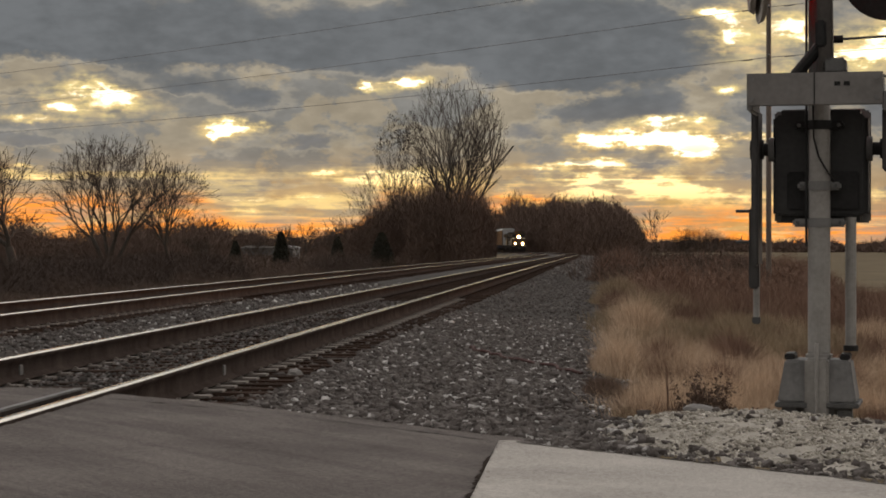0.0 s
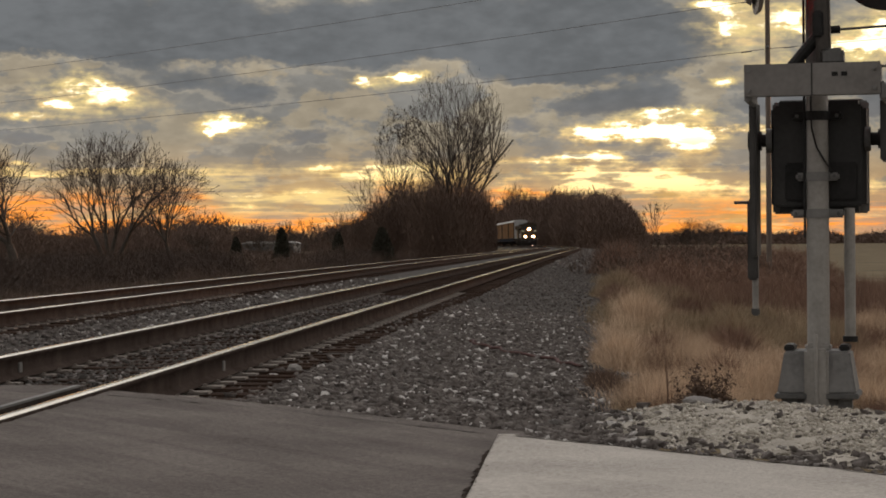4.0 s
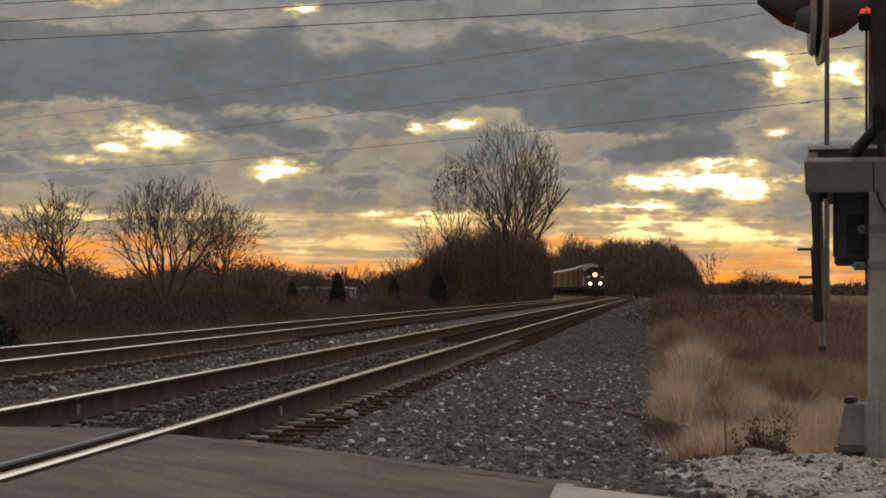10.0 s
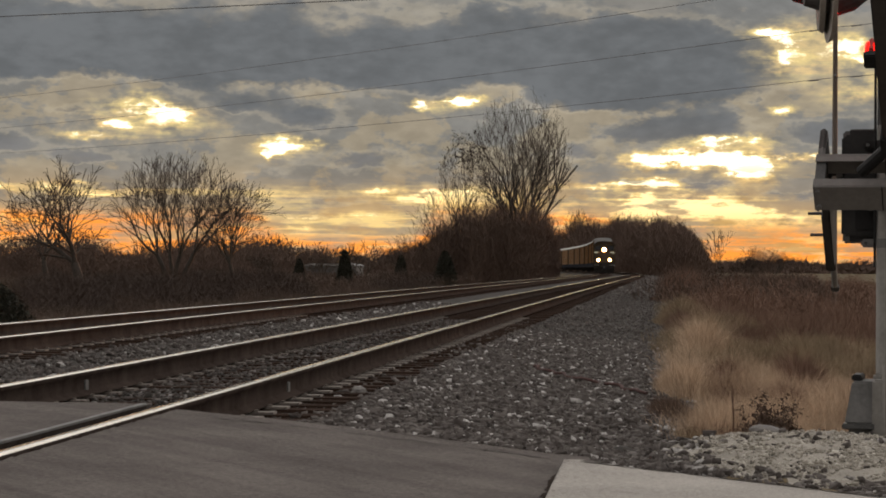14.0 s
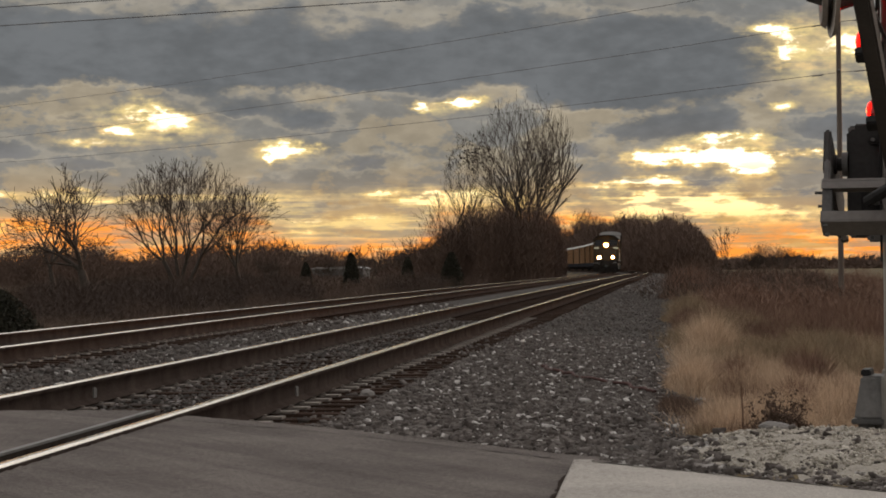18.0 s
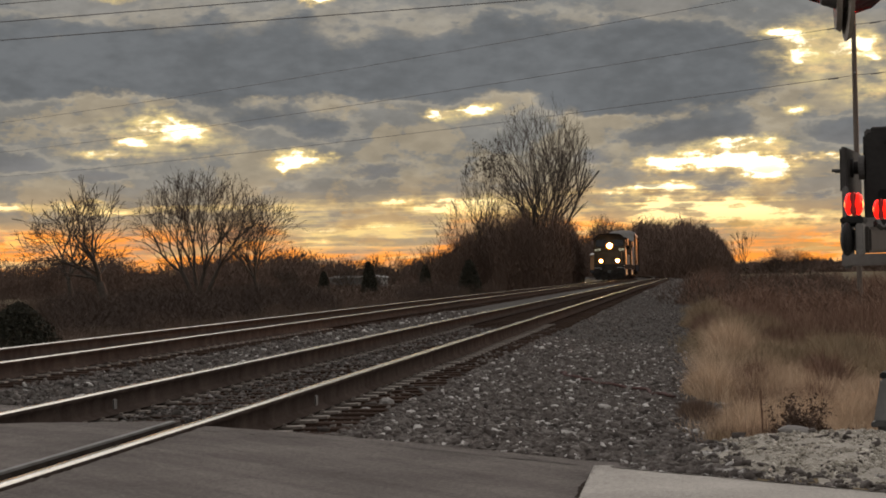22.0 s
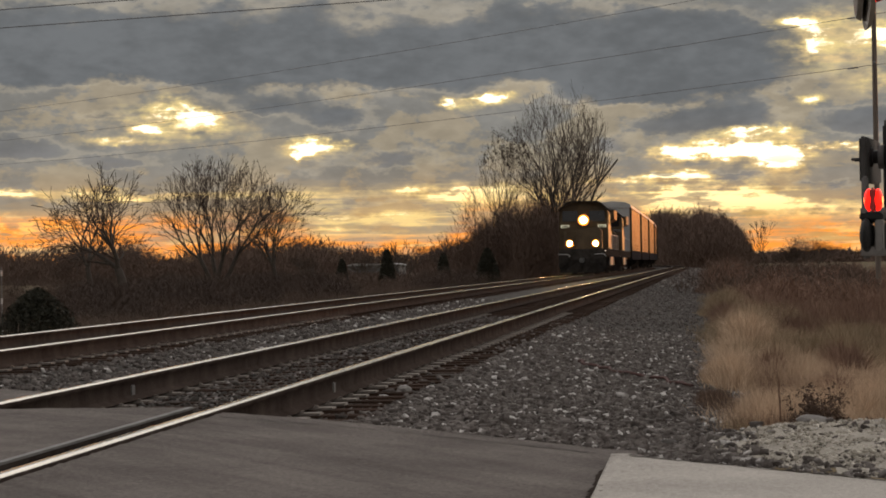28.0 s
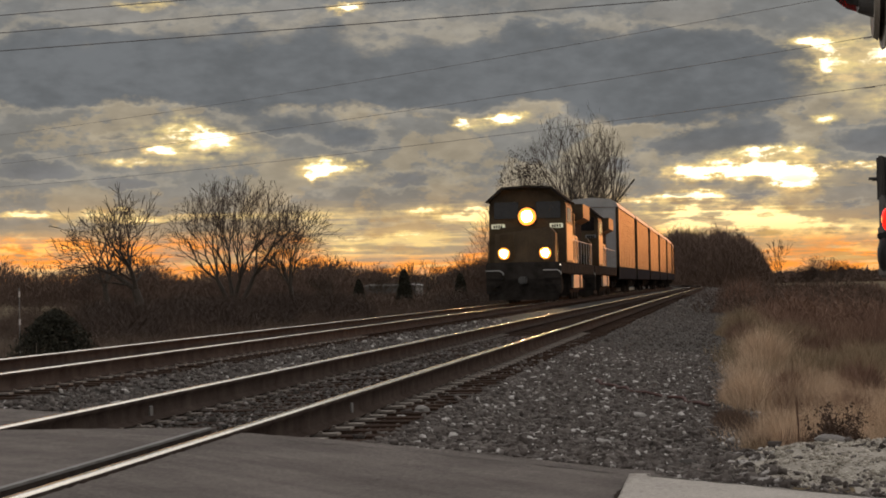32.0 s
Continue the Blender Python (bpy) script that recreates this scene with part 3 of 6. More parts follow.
def road_z(x):
    return np.interp(x, [-12, -2.8, -0.5, 1, 6], [-0.02, -0.02, -0.13, -0.15, -0.30])


def heap(x):
    """How far the pale gravel reaches out from the road's edge."""
    return np.interp(x, [-1.5, -0.35, 0.1, 0.5, 1.0, 4.0], [0.55, 0.75, 1.45, 2.2, 2.75, 2.8])


def ground_z(x, y):
    x, y = np.asarray(x, float), np.asarray(y, float)
    X = x - bend(y)
    z = np.interp(X, [-3000, -60, -20, -13.5, -10.7, -9.7, -6.3, -5.8, -5.3, -2.2, -1.5, -0.2, 0.5, 3.0, 30, 3000],
                  [-1.6, -1.2, -1.1, -0.95, -0.34, -0.225, -0.225, -0.27, -0.225, -0.225, -0.30, -0.40, -0.50, -0.62, -0.85, -1.6])
    z = z + climb(y) * smooth((X + 17.0) / 6.0) * (1 - smooth((X + 0.3) / 6.0))
    d = over_edge(x, y)
    w = 1 - smooth((d - heap(x) + 0.2) / 0.8)
    apron = road_z(x) - 0.035 + 0.06 * smooth((x + 0.2) / 0.5) * smooth((d - 0.5) / 0.7)
    on = w * smooth((x + 2.05) / 0.5)
    z = z * (1 - on) + np.maximum(z, apron) * on
    return np.where((d < 0.0) & (y > -8), np.minimum(z, road_z(x) - 0.16), z)


def build_ground():
    xs = np.unique(np.round(np.concatenate([np.linspace(-3000, -100, 12), np.linspace(-100, -14, 26), np.linspace(-14, -1.6, 63),
                                  np.linspace(-1.6, 4, 57), np.linspace(4, 30, 27), np.linspace(30, 3000, 14)]), 3))
    ys = np.unique(np.round(np.concatenate([np.linspace(-3000, -10, 8), np.linspace(-10, 7, 18), np.linspace(7, 22, 101), np.linspace(22, 60, 60),
                                  np.linspace(60, 240, 50), np.linspace(240, 900, 70), np.linspace(900, 3000, 8)]), 3))
    X, Y = np.meshgrid(xs, ys)
    Z = ground_z(X, Y)
    rng = np.random.default_rng(3)
    Z = Z + np.where((np.abs(X) < 30) & (Y > 6) & (Y < 60), rng.normal(0, 0.006, X.shape), 0)
    verts = np.stack([X, Y, Z], -1).reshape(-1, 3)
    n = len(xs)
    i = (np.arange(len(ys) - 1)[:, None] * n + np.arange(n - 1)[None, :]).ravel()
    faces = np.stack([i, i + 1, i + n + 1, i + n], 1)
    ob = raw("ground", verts, faces, SOIL, smooth=True)
    ob.data.materials.append(BALLAST)
    ob.data.materials.append(SAND)
    cx = (verts[faces[:, 0], 0] + verts[faces[:, 2], 0]) / 2
    cy = (verts[faces[:, 0], 1] + verts[faces[:, 2], 1]) / 2
    rel = cx - bend(cy)
    d = (cx + 0.48) * 0.697 + (cy - 10.62) * 0.717
    mat = np.where((rel > -11.2) & (rel < 0.25), 1, 0)
    mat = np.where((cx > -0.2 + 0.2 * np.sin(5 * cy) * np.sin(7 * cx)) & (cx < 6) & (d > 0.45) & (d < heap(cx) + 0.05), 2, mat)
    ob.data.polygons.foreach_set("material_index", mat.astype(np.int32))
    return tagged(ob, "flat field soil with grey railway ballast and gravel", "ground", kind="structure")


build_ground()


# ---- road: asphalt at the rails, concrete beyond ----
def sheet(name, x0, x1, far, near, top, material, parent, nx=24, ny=60, thick=0.15, seed=1, rough=0.004, ragged=0, power=1.0):
    """ragged: -1 or 1 breaks up the left or right edge and rounds its far corner."""
    rng = np.random.default_rng(seed)
    xs = x0 + (x1 - x0) * np.linspace(0, 1, nx) ** power
    rows = []
    for j in range(ny):
        f = j / (ny - 1)
        f = f ** 1.6
        y = np.array([far(x) for x in xs]) * (1 - f) + np.array([near(x) for x in xs]) * f
        if j == 0:
            y = y + rng.normal(0, 0.018, nx)
        z = np.array([top(x) for x in xs]) + rng.normal(0, rough * 0.4, nx) - (0.012 if j == 0 else 0)
        px = xs.copy()
        if ragged:
            c = 0 if ragged < 0 else -1
            back = float(far(xs[c]) - y[c])
            px[c] -= ragged * (abs(rng.normal(0, 0.014)) + (0.10 if ragged < 0 else 0.0) * math.exp(-max(back, 0) / 0.22))
        rows.append(np.stack([px, y, z], 1))
    rows = [rows[0] - (0, 0, thick)] + rows + [rows[-1] - (0, 0, thick)]
    verts = np.concatenate(rows)
    i = (np.arange(len(rows) - 1)[:, None] * nx + np.arange(nx - 1)[None, :]).ravel()
    faces = np.stack([i, i + nx, i + nx + 1, i + 1], 1).tolist()
    ob = raw(name, verts, faces, material, parent, smooth=True)
    sk = bmesh.new()
    for c in (0, nx - 1):
        a = [sk.verts.new(rows[k][c]) for k in range(1, len(rows) - 1)]
        b = [sk.verts.new(rows[k][c] - np.array((0, 0, thick))) for k in range(1, len(rows) - 1)]
        for k in range(len(a) - 1):
            sk.faces.new((a[k], a[k + 1], b[k + 1], b[k]) if c == 0 else (a[k + 1], a[k], b[k], b[k + 1]))
    part("edge", sk, material, ob)
    return ob


def build_road():
    near = lambda x: road_edge(x) - 10.0
    side = lambda x: road_edge(x)
    road = thing("road", Matrix(), "asphalt railway crossing running on into a pale concrete road", "road", kind="structure")
    sheet("crossing_asphalt", -2.755, -0.30, asphalt_edge, near, lambda x: float(np.interp(x, [-2.755, -2.0, -0.5], [-0.008, -0.05, -0.155])), ASPHALT, road, 40, 160, seed=2, ragged=1)
    sheet("crossing_panel", NEAR - HALF + 0.115, -2.955, lambda x: 12.45, near, lambda x: 0.008, ASPHALT, road, 20, 60, seed=3)
    # side and floor coloured dark for the shade down in the flangeway
    part("flangeway_side", box(-2.975, -2.953, 1.5, 12.30, -0.14, 0.004, 0.0), FLANGE, road, "flangeway side, gap shade painted dark")
    part("flangeway_floor", box(-2.952, -2.86, 1.5, 12.30, -0.06, -0.045, 0.0), FLANGE, road, "flangeway floor, gap shade painted dark")
    part("flangeway_edge", box(-2.985, -2.952, 1.5, 12.30, 0.005, 0.017, 0.0), GREYBOX, road, "worn steel edge of the flangeway")
    sheet("crossing_asphalt", FAR + HALF + 0.06, NEAR - HALF - 0.05, side, near, lambda x: -0.012, ASPHALT, road, 16, 50, seed=4)
    sheet("crossing_panel", FAR - HALF + 0.115, FAR + HALF - 0.115, side, near, lambda x: -0.012, ASPHALT, road, 10, 50, seed=5)
    sheet("crossing_asphalt", -30, FAR - HALF - 0.05, side, near, lambda x: float(np.interp(x, [-30, -12, -9], [-0.9, -0.3, -0.012])), ASPHALT, road, 40, 40, seed=6)
    sheet("concrete_slab", -0.465, 40, side, near, lambda x: float(np.interp(x, [-0.5, 1, 6, 40], [-0.12, -0.14, -0.30, -0.8])), CONCRETE, road, 160, 160, seed=7, rough=0.003, ragged=-1, power=2.0)

    seam = bmesh.new()
    rng = random.Random(8)
    for off, n in ((0.32, 40),):
        for i in range(n):
            x = -2.7 + 2.15 * i / n
            y = asphalt_edge(x) - off + rng.uniform(-0.012, 0.012)
            z = float(np.interp(x, [-2.755, -2.0, -0.5], [-0.008, -0.05, -0.155])) + 0.002
            w = rng.uniform(0.006, 0.016)
            q = [seam.verts.new(p) for p in ((x, y - w, z), (x + 0.056, y - w - 0.022, z - 0.002), (x + 0.056, y + w - 0.022, z - 0.002), (x, y + w, z))]
            seam.faces.new(q)
    part("tar_seam", seam, TAR, road, "dark tar seam across the asphalt")
    lip, last = bmesh.new(), None
    for i in range(130):
        x = -0.37 + 0.035 * i
        z = float(np.interp(x, [-0.5, 1, 6, 40], [-0.12, -0.14, -0.30, -0.8])) + 0.004
        pair = [lip.verts.new((x, road_edge(x) - 0.012 + rng.uniform(-0.006, 0.004), z - 0.004)), lip.verts.new((x, road_edge(x) - 0.030 - rng.uniform(0.0, 0.022), z))]
        if last:
            lip.faces.new((last[0], last[1], pair[1], pair[0]))
        last = pair
    part("slab_edge", lip, SLABEDGE, road, "pale strip along the concrete's far edge")
    joint, last = bmesh.new(), None
    for i in range(90):
        y = 10.52 - 0.055 * i
        back = 10.6 - y
        x = -0.468 + 0.10 * math.exp(-back / 0.22)
        z = float(np.interp(x - 0.02, [-2.0, -0.5, -0.3], [-0.05, -0.155, -0.155])) + 0.006
        pair = [joint.verts.new((x - rng.uniform(0.012, 0.042), y + rng.uniform(-0.015, 0.015), z)), joint.verts.new((x + 0.02, y, z + 0.006))]
        if last:
            joint.faces.new((last[0], last[1], pair[1], pair[0]))
        last = pair
    part("tar_joint", joint, FLANGE, road, "dark ragged joint between asphalt and concrete")


build_road()


# ---- railway tracks ----
RAIL = [(-0.07, -0.186), (0.07, -0.186), (0.07, -0.175), (0.02, -0.155), (0.009, -0.14), (0.009, -0.05), (0.034, -0.036), (0.035, -0.010), (0.028, -0.001),
        (-0.028, -0.001), (-0.035, -0.010), (-0.034, -0.036), (-0.009, -0.05), (-0.009, -0.14), (-0.02, -0.155), (-0.07, -0.175)]


def rail(x, parent):
    ys = np.concatenate([np.linspace(-40, 240, 29), np.linspace(250, 900, 66)])
    n = len(RAIL)
    verts = np.array([(x + bend(y) + px, y, pz + climb(y)) for y in ys for px, pz in RAIL])
    faces = np.array([(k * n + i, k * n + (i + 1) % n, (k + 1) * n + (i + 1) % n, (k + 1) * n + i) for k in range(len(ys) - 1) for i in range(n)])
    ob = raw("rail", verts, faces, RUST, parent)
    ob.data.materials.append(STEEL)
    ob.data.polygons.foreach_set("material_index", np.array([1 if i in (7, 8, 9) else 0 for k in range(len(ys) - 1) for i in range(n)], np.int32))
    ob["label"] = "rusty steel rail with polished bright head"
    return ob


def tie_mesh():
    bm = box(-1.3, 1.3, -0.115, 0.115, -0.18, 0.0, 0.012)
    me = bpy.data.meshes.new("tie")
    bm.to_mesh(me)
    bm.free()
    me.materials.append(WOOD)
    return me


def plate_mesh():
    bm = box(-0.17, 0.21, -0.08, 0.08, 0, 0.018, 0.004)
    for sx, sy in ((-0.09, 0.05), (0.09, -0.05)):
        box(sx - 0.014, sx + 0.014, sy - 0.014, sy + 0.014, 0.016, 0.034, 0.004, bm)
    me = bpy.data.meshes.new("tie_plate")
    bm.to_mesh(me)
    bm.free()
    me.materials.append(TIEPLATE)
    return me


def track(centre, first, singles, label):
    tr = thing("railway_track", Matrix(), label, "railway track", "tracks", "structure")
    for s in (-HALF, HALF):
        rail(centre + s, tr)
    rng = random.Random(int(abs(centre) * 100))
    tm, pm = tie_mesh(), plate_mesh()
    y, k, far = first, 0, []
    while y < 560:
        lean, off = rng.uniform(-0.9, 0.9), rng.uniform(-0.05, 0.05)
        x = centre + float(bend(y))
        if k < singles:
            ob = new("tie", tm)
            ob.parent = tr
            ob.matrix_basis = pose(x + off, y + rng.uniform(-0.02, 0.02), climb(y) - 0.202 + rng.uniform(-0.008, 0.004), 0, 0, lean)
            if y < 42:
                for s in (-HALF, HALF):
                    p = new("tie_plate", pm)
                    p.parent = ob
                    p.matrix_basis = pose(s - off, 0, 0.0, 0, 0, 0 if s > 0 else 180)
        else:
            far.append((x + off, y))
        y += 0.495
        k += 1
    far += [(centre + float(bend(-38 + 0.495 * i)), -38 + 0.495 * i) for i in range(81 if centre == NEAR else 90)]
    v0 = np.array([(a, b, c) for c in (-0.36, -0.205) for b in (-0.115, 0.115) for a in (-1.3, 1.3)])
    f0 = np.array([(4, 5, 7, 6), (0, 1, 5, 4), (3, 2, 6, 7), (1, 3, 7, 5), (2, 0, 4, 6)])
    verts = np.concatenate([v0 + (a, b, float(climb(b))) for a, b in far])
    faces = np.concatenate([f0 + 8 * i for i in range(len(far))])
    tagged(raw("distant_ties", verts, faces, WOOD, tr), kind="stuff")
    return tr


TRACK_NEAR = track(NEAR, 12.455, 271, "near railway track with shiny rails on dark wooden ties")
TRACK_FAR = track(FAR, 20.0, 270, "far railway track with shiny rails on dark wooden ties")
for x, y in ((NEAR + HALF, 16.06), (NEAR - HALF, 15.98)):
    part("rail_weld", box(x + 0.042, x + 0.074, y - 0.05, y + 0.05, -0.15, -0.05, 0.006), GREYBOX, TRACK_NEAR, "pale ground weld on the rail web")


# ---- stones ----
def chip():
    """A block with its corners to be pulled about: a broken stone."""
    v = np.array([(x, y, z) for z in (-1, 1) for y in (-1, 1) for x in (-1, 1)], float) * 0.72
    f = np.array([(0, 2, 3), (0, 3, 1), (4, 5, 7), (4, 7, 6), (0, 1, 5), (0, 5, 4), (2, 6, 7), (2, 7, 3), (0, 4, 6), (0, 6, 2), (1, 3, 7), (1, 7, 5)])
    return v, f


def stones(name, xy, size, material, label, seed, sink=0.15):
    rng = np.random.default_rng(seed)
    v, f = chip()
    n = len(xy)
    s = (size[0] + (size[1] - size[0]) * rng.random(n) ** 3.0)[:, None, None]
    scl = rng.uniform(0.55, 1.15, (n, 1, 3)) * np.array((1.15, 1, 0.62))
    P = (v[None] + rng.uniform(-0.48, 0.48, (n, 8, 3))) * scl * s
    a, b = rng.uniform(0, 6.28, n), rng.normal(0, 0.7, n)
    ca, sa, cb, sb = np.cos(a)[:, None], np.sin(a)[:, None], np.cos(b)[:, None], np.sin(b)[:, None]
    x, y, z = P[..., 0], P[..., 1], P[..., 2]
    y, z = y * cb - z * sb, y * sb + z * cb
    x, y = x * ca - y * sa, x * sa + y * ca
    gz = ground_z(xy[:, 0], xy[:, 1])[:, None] + s[:, 0] * rng.uniform(-sink, 0.55, (n, 1))
    verts = np.stack([x + xy[:, :1], y + xy[:, 1:], z + gz], -1).reshape(-1, 3)
    faces = (f[None] + 8 * np.arange(n)[:, None, None]).reshape(-1, 3)
    return tagged(raw(name, verts, faces, material), label, "gravel", kind="stuff")


def scatter(n, x0, x1, y0, y1, rng, keep=None, power=1.0):
    y = y0 + (y1 - y0) * rng.random(n) ** power
    p = np.stack([rng.uniform(x0, x1, n), y], 1)
    p[:, 0] += bend(p[:, 1])
    return p if keep is None else p[keep(p[:, 0], p[:, 1])]


def build_stones():
    r = np.random.default_rng(11)
    off = lambda x, y: (over_edge(x, y) > 0.03) & ~((x > -0.2 + 0.5 * r.random(len(x))) & (over_edge(x, y) > 0.5) & (over_edge(x, y) < heap(x)))
    a = scatter(95000, -2.30, 0.35, 10.5, 34, r, off, 1.5)
    big = scatter(2600, -2.30, 0.30, 10.5, 30, r, off, 1.4)
    b = scatter(16000, -2.25, 0.3, 30, 90, r)
    far = scatter(7000, -2.2, 0.3, 85, 330, r)
    stones("ballast_stones", far, (0.04, 0.10), FARSTONE, "grey ballast stones far along the track", 15, 0.5)
    stones("ballast_stones", b, (0.008, 0.034), FARSTONE, "grey ballast stones along the track", 18)
    stones("ballast_stones", a, (0.008, 0.034), STONE, "angular grey ballast stones beside the track", 5)
    stones("ballast_stones", big, (0.022, 0.050), STONE, "larger broken stones lying on the ballast", 16)
    ends = scatter(1000, -2.72, -2.25, 13.2, 40, r, None, 1.3)
    stones("ballast_stones", ends, (0.010, 0.036), STONE, "grey stones strewn over the tie ends", 17)
    c = scatter(20000, NEAR - HALF + 0.1, NEAR + HALF - 0.1, 13.0, 40, r, None, 1.3)
    stones("ballast_stones", c, (0.010, 0.034), DARKSTONE, "dark ballast stones between the rails", 6, -0.1)
    d = scatter(12000, -6.7, -4.85, 14, 60, r, None, 1.4)
    e = scatter(2500, -10.4, -9.3, 22, 70, r, None, 1.4)
    stones("ballast_stones", np.concatenate([d, e]), (0.012, 0.048), STONE, "grey ballast stones between the two tracks", 7)
    mound = lambda x, y: (over_edge(x, y) > 0.42 + 0.3 * r.random(len(x))) & (over_edge(x, y) < heap(x) + 0.25 * r.random(len(x))) & (x > -0.45 + 0.6 * r.random(len(x)) ** 1.5 + 0.1 * np.sin(3 * y))
    g = scatter(60000, -0.4, 4.2, 7.0, 14.0, r, mound)
    stones("limestone_gravel", g, (0.004, 0.016), LIME, "pale limestone gravel heaped beside the signal", 8)
    mix = scatter(1300, -0.3, 4.2, 7.0, 13.5, r, mound)
    stones("ballast_stones", mix, (0.008, 0.032), STONE, "dark stones strewn over the pale gravel", 10)
    rim = lambda x, y: (over_edge(x, y) > 0.02) & (over_edge(x, y) < 0.45 + 0.4 * r.random(len(x)))
    h = scatter(17000, -0.6, 4.2, 6.0, 11.0, r, rim)
    stones("ballast_stones", h, (0.009, 0.034), STONE, "dark stones along the edge of the concrete", 9)


build_stones()

# ---- crossing signal with its gate ----
MAST = pose(1.375, 13.3, -0.165, 0, 0, -9.8)
PIVOT = Vector((0, 0.12, 1.60))


def lamp_unit(parent, at, turn, lens_material, face=None, label="faded grey round background disc"):
    """A round background disc with a lens and a hood, its face turned to -y before the turn."""
    m = pose(*at, 0, 0, turn)
    disc = bmesh.new()
    bmesh.ops.create_cone(disc, cap_ends=True, segments=40, radius1=0.305, radius2=0.285, depth=0.03)
    disc.transform(Matrix.Rotation(radians(90), 4, "X"))
    d = part("background_disc", disc, face or DISC, parent, label)
    d.matrix_basis = m
    back = rod((0, 0.01, 0), (0, 0.16, 0), 0.13, 0.08, 20)
    part("lamp_housing", back, DARKGREY, d)
    lens = bmesh.new()
    bmesh.ops.create_uvsphere(lens, u_segments=24, v_segments=10, radius=0.15)
    lens.transform(Matrix.Translation((0, -0.02, 0)) @ Matrix.Diagonal((1, 0.35, 1, 1)))
    part("lens", lens, lens_material, d, "lit red round lens")
    hood = bmesh.new()
    n, rows = 22, []
    for depth, r in ((-0.015, 0.165), (-0.16, 0.162), (-0.32, 0.158)):
        span = 300 if depth > -0.1 else (250 if depth > -0.2 else 150)
        rows.append([hood.verts.new((r * math.sin(radians(-span / 2 + span * i / n)), depth, r * math.cos(radians(-span / 2 + span * i / n)))) for i in range(n + 1)])
    for a, b in zip(rows, rows[1:]):
        for i in range(n):
            hood.faces.new((a[i], a[i + 1], b[i + 1], b[i]))
    bmesh.ops.solidify(hood, geom=hood.faces[:], thickness=0.006)
    part("hood", hood, DARKGREY, d, "dark curved lamp hood")
    return d


def crossing_signal():
    s = thing("crossing_signal", MAST, "grey railway crossing signal mast with red flashing lamps", "crossing signal")
    part("mast", rod((0, 0, 0.25), (0, 0, 1.86), 0.068, 0.068, 24), GALV, s, "round galvanised steel mast")
    # same mast, its upper length painted dark for shade
    part("upper_mast", rod((0, 0, 1.86), (0, 0, 4.6), 0.066, 0.066, 24), ARMGREY, s, "upper mast, coloured dark as shaded")
    bm = bmesh.new()
    a = [bm.verts.new(v) for v in ((-0.235, -0.22, 0.06), (0.235, -0.22, 0.06), (0.235, 0.22, 0.06), (-0.235, 0.22, 0.06))]
    b = [bm.verts.new(v) for v in ((-0.195, -0.17, 0.315), (0.195, -0.17, 0.315), (0.195, 0.17, 0.315), (-0.195, 0.17, 0.315))]
    bm.faces.new(a[::-1]), bm.faces.new(b)
    for i in range(4):
        bm.faces.new((a[i], a[(i + 1) % 4], b[(i + 1) % 4], b[i]))
    bmesh.ops.bevel(bm, geom=bm.edges[:], offset=0.012, segments=2, affect="EDGES")
    base = part("junction_base", bm, GREYBOX, s, "flared grey cast junction base")
    part("flange", box(-0.25, 0.25, -0.235, 0.235, 0.03, 0.062, 0.006), DARKGREY, base)
    part("collar", box(-0.078, 0.078, -0.078, 0.078, 0.31, 0.36, 0.015), GALV, base)
    for x in (-0.165, 0.165):
        part("foot", box(x - 0.045, x + 0.045, -0.2, -0.1, -0.12, 0.035, 0.005), DARKGREY, base)
        part("lug", box(x - 0.035, x + 0.025, -0.13, 0.13, 0.312, 0.352, 0.008), BLACK, base)
    part("seam_rib", rod((0, -0.245, -0.05), (0, -0.245, 0.42), 0.012, None, 8), GALV, base, "upright pale conduit on the base")
    part("front_post", box(-0.072, 0.072, -0.236, -0.16, -0.12, 0.33, 0.015), GALV, base, "pale steel post before the base")
    part("foundation", box(-0.12, 0.12, -0.16, 0.16, -0.4, 0.04, 0.01), GREYBOX, base)
    # mechanism case behind the mast
    case = part("mechanism_case", box(-0.29, 0.29, 0.085, 0.44, 1.155, 1.84, 0.05), CASE, s, "black gate mechanism case with rounded corners")
    # rim coloured paler to paint the highlight along the case's edges
    part("case_rim", box(-0.297, 0.297, 0.30, 0.33, 1.148, 1.847, 0.012), GREYBOX, case)
    part("case_lid", box(-0.27, 0.27, 0.07, 0.09, 1.19, 1.81, 0.012), CASE, case)
    part("case_cover", box(-0.20, 0.24, 0.05, 0.075, 1.22, 1.46, 0.012), BLACK, case)
    part("hinge_bar", box(-0.26, 0.26, 0.36, 0.40, 1.84, 1.862, 0.006), GREYBOX, case)
    for x in (-1, 1):
        part("shaft", rod((x * 0.28, PIVOT.y, PIVOT.z), (x * 0.40, PIVOT.y, PIVOT.z), 0.04, None, 16), BLACK, case)
        part("shaft_boss", rod((x * 0.28, PIVOT.y, PIVOT.z), (x * 0.315, PIVOT.y, PIVOT.z), 0.075, None, 20), DARKGREY, case)
    for z, w in ((1.145, 0.16), (1.37, 0.13), (1.74, 0.15)):
        tint = BLACK if z > 1.7 else GREYBOX
        c = part("clamp", box(-w, w, -0.02, 0.09, z - 0.025, z + 0.025, 0.012), tint, s)
        part("clamp_band", rod((0, 0, z - 0.028), (0, 0, z + 0.028), 0.076, None, 24), tint, c)
        for x in (-w * 0.8, w * 0.8):
            part("bolt", rod((x, -0.05, z), (x, 0.02, z), 0.012, None, 6), DARKGREY, c)
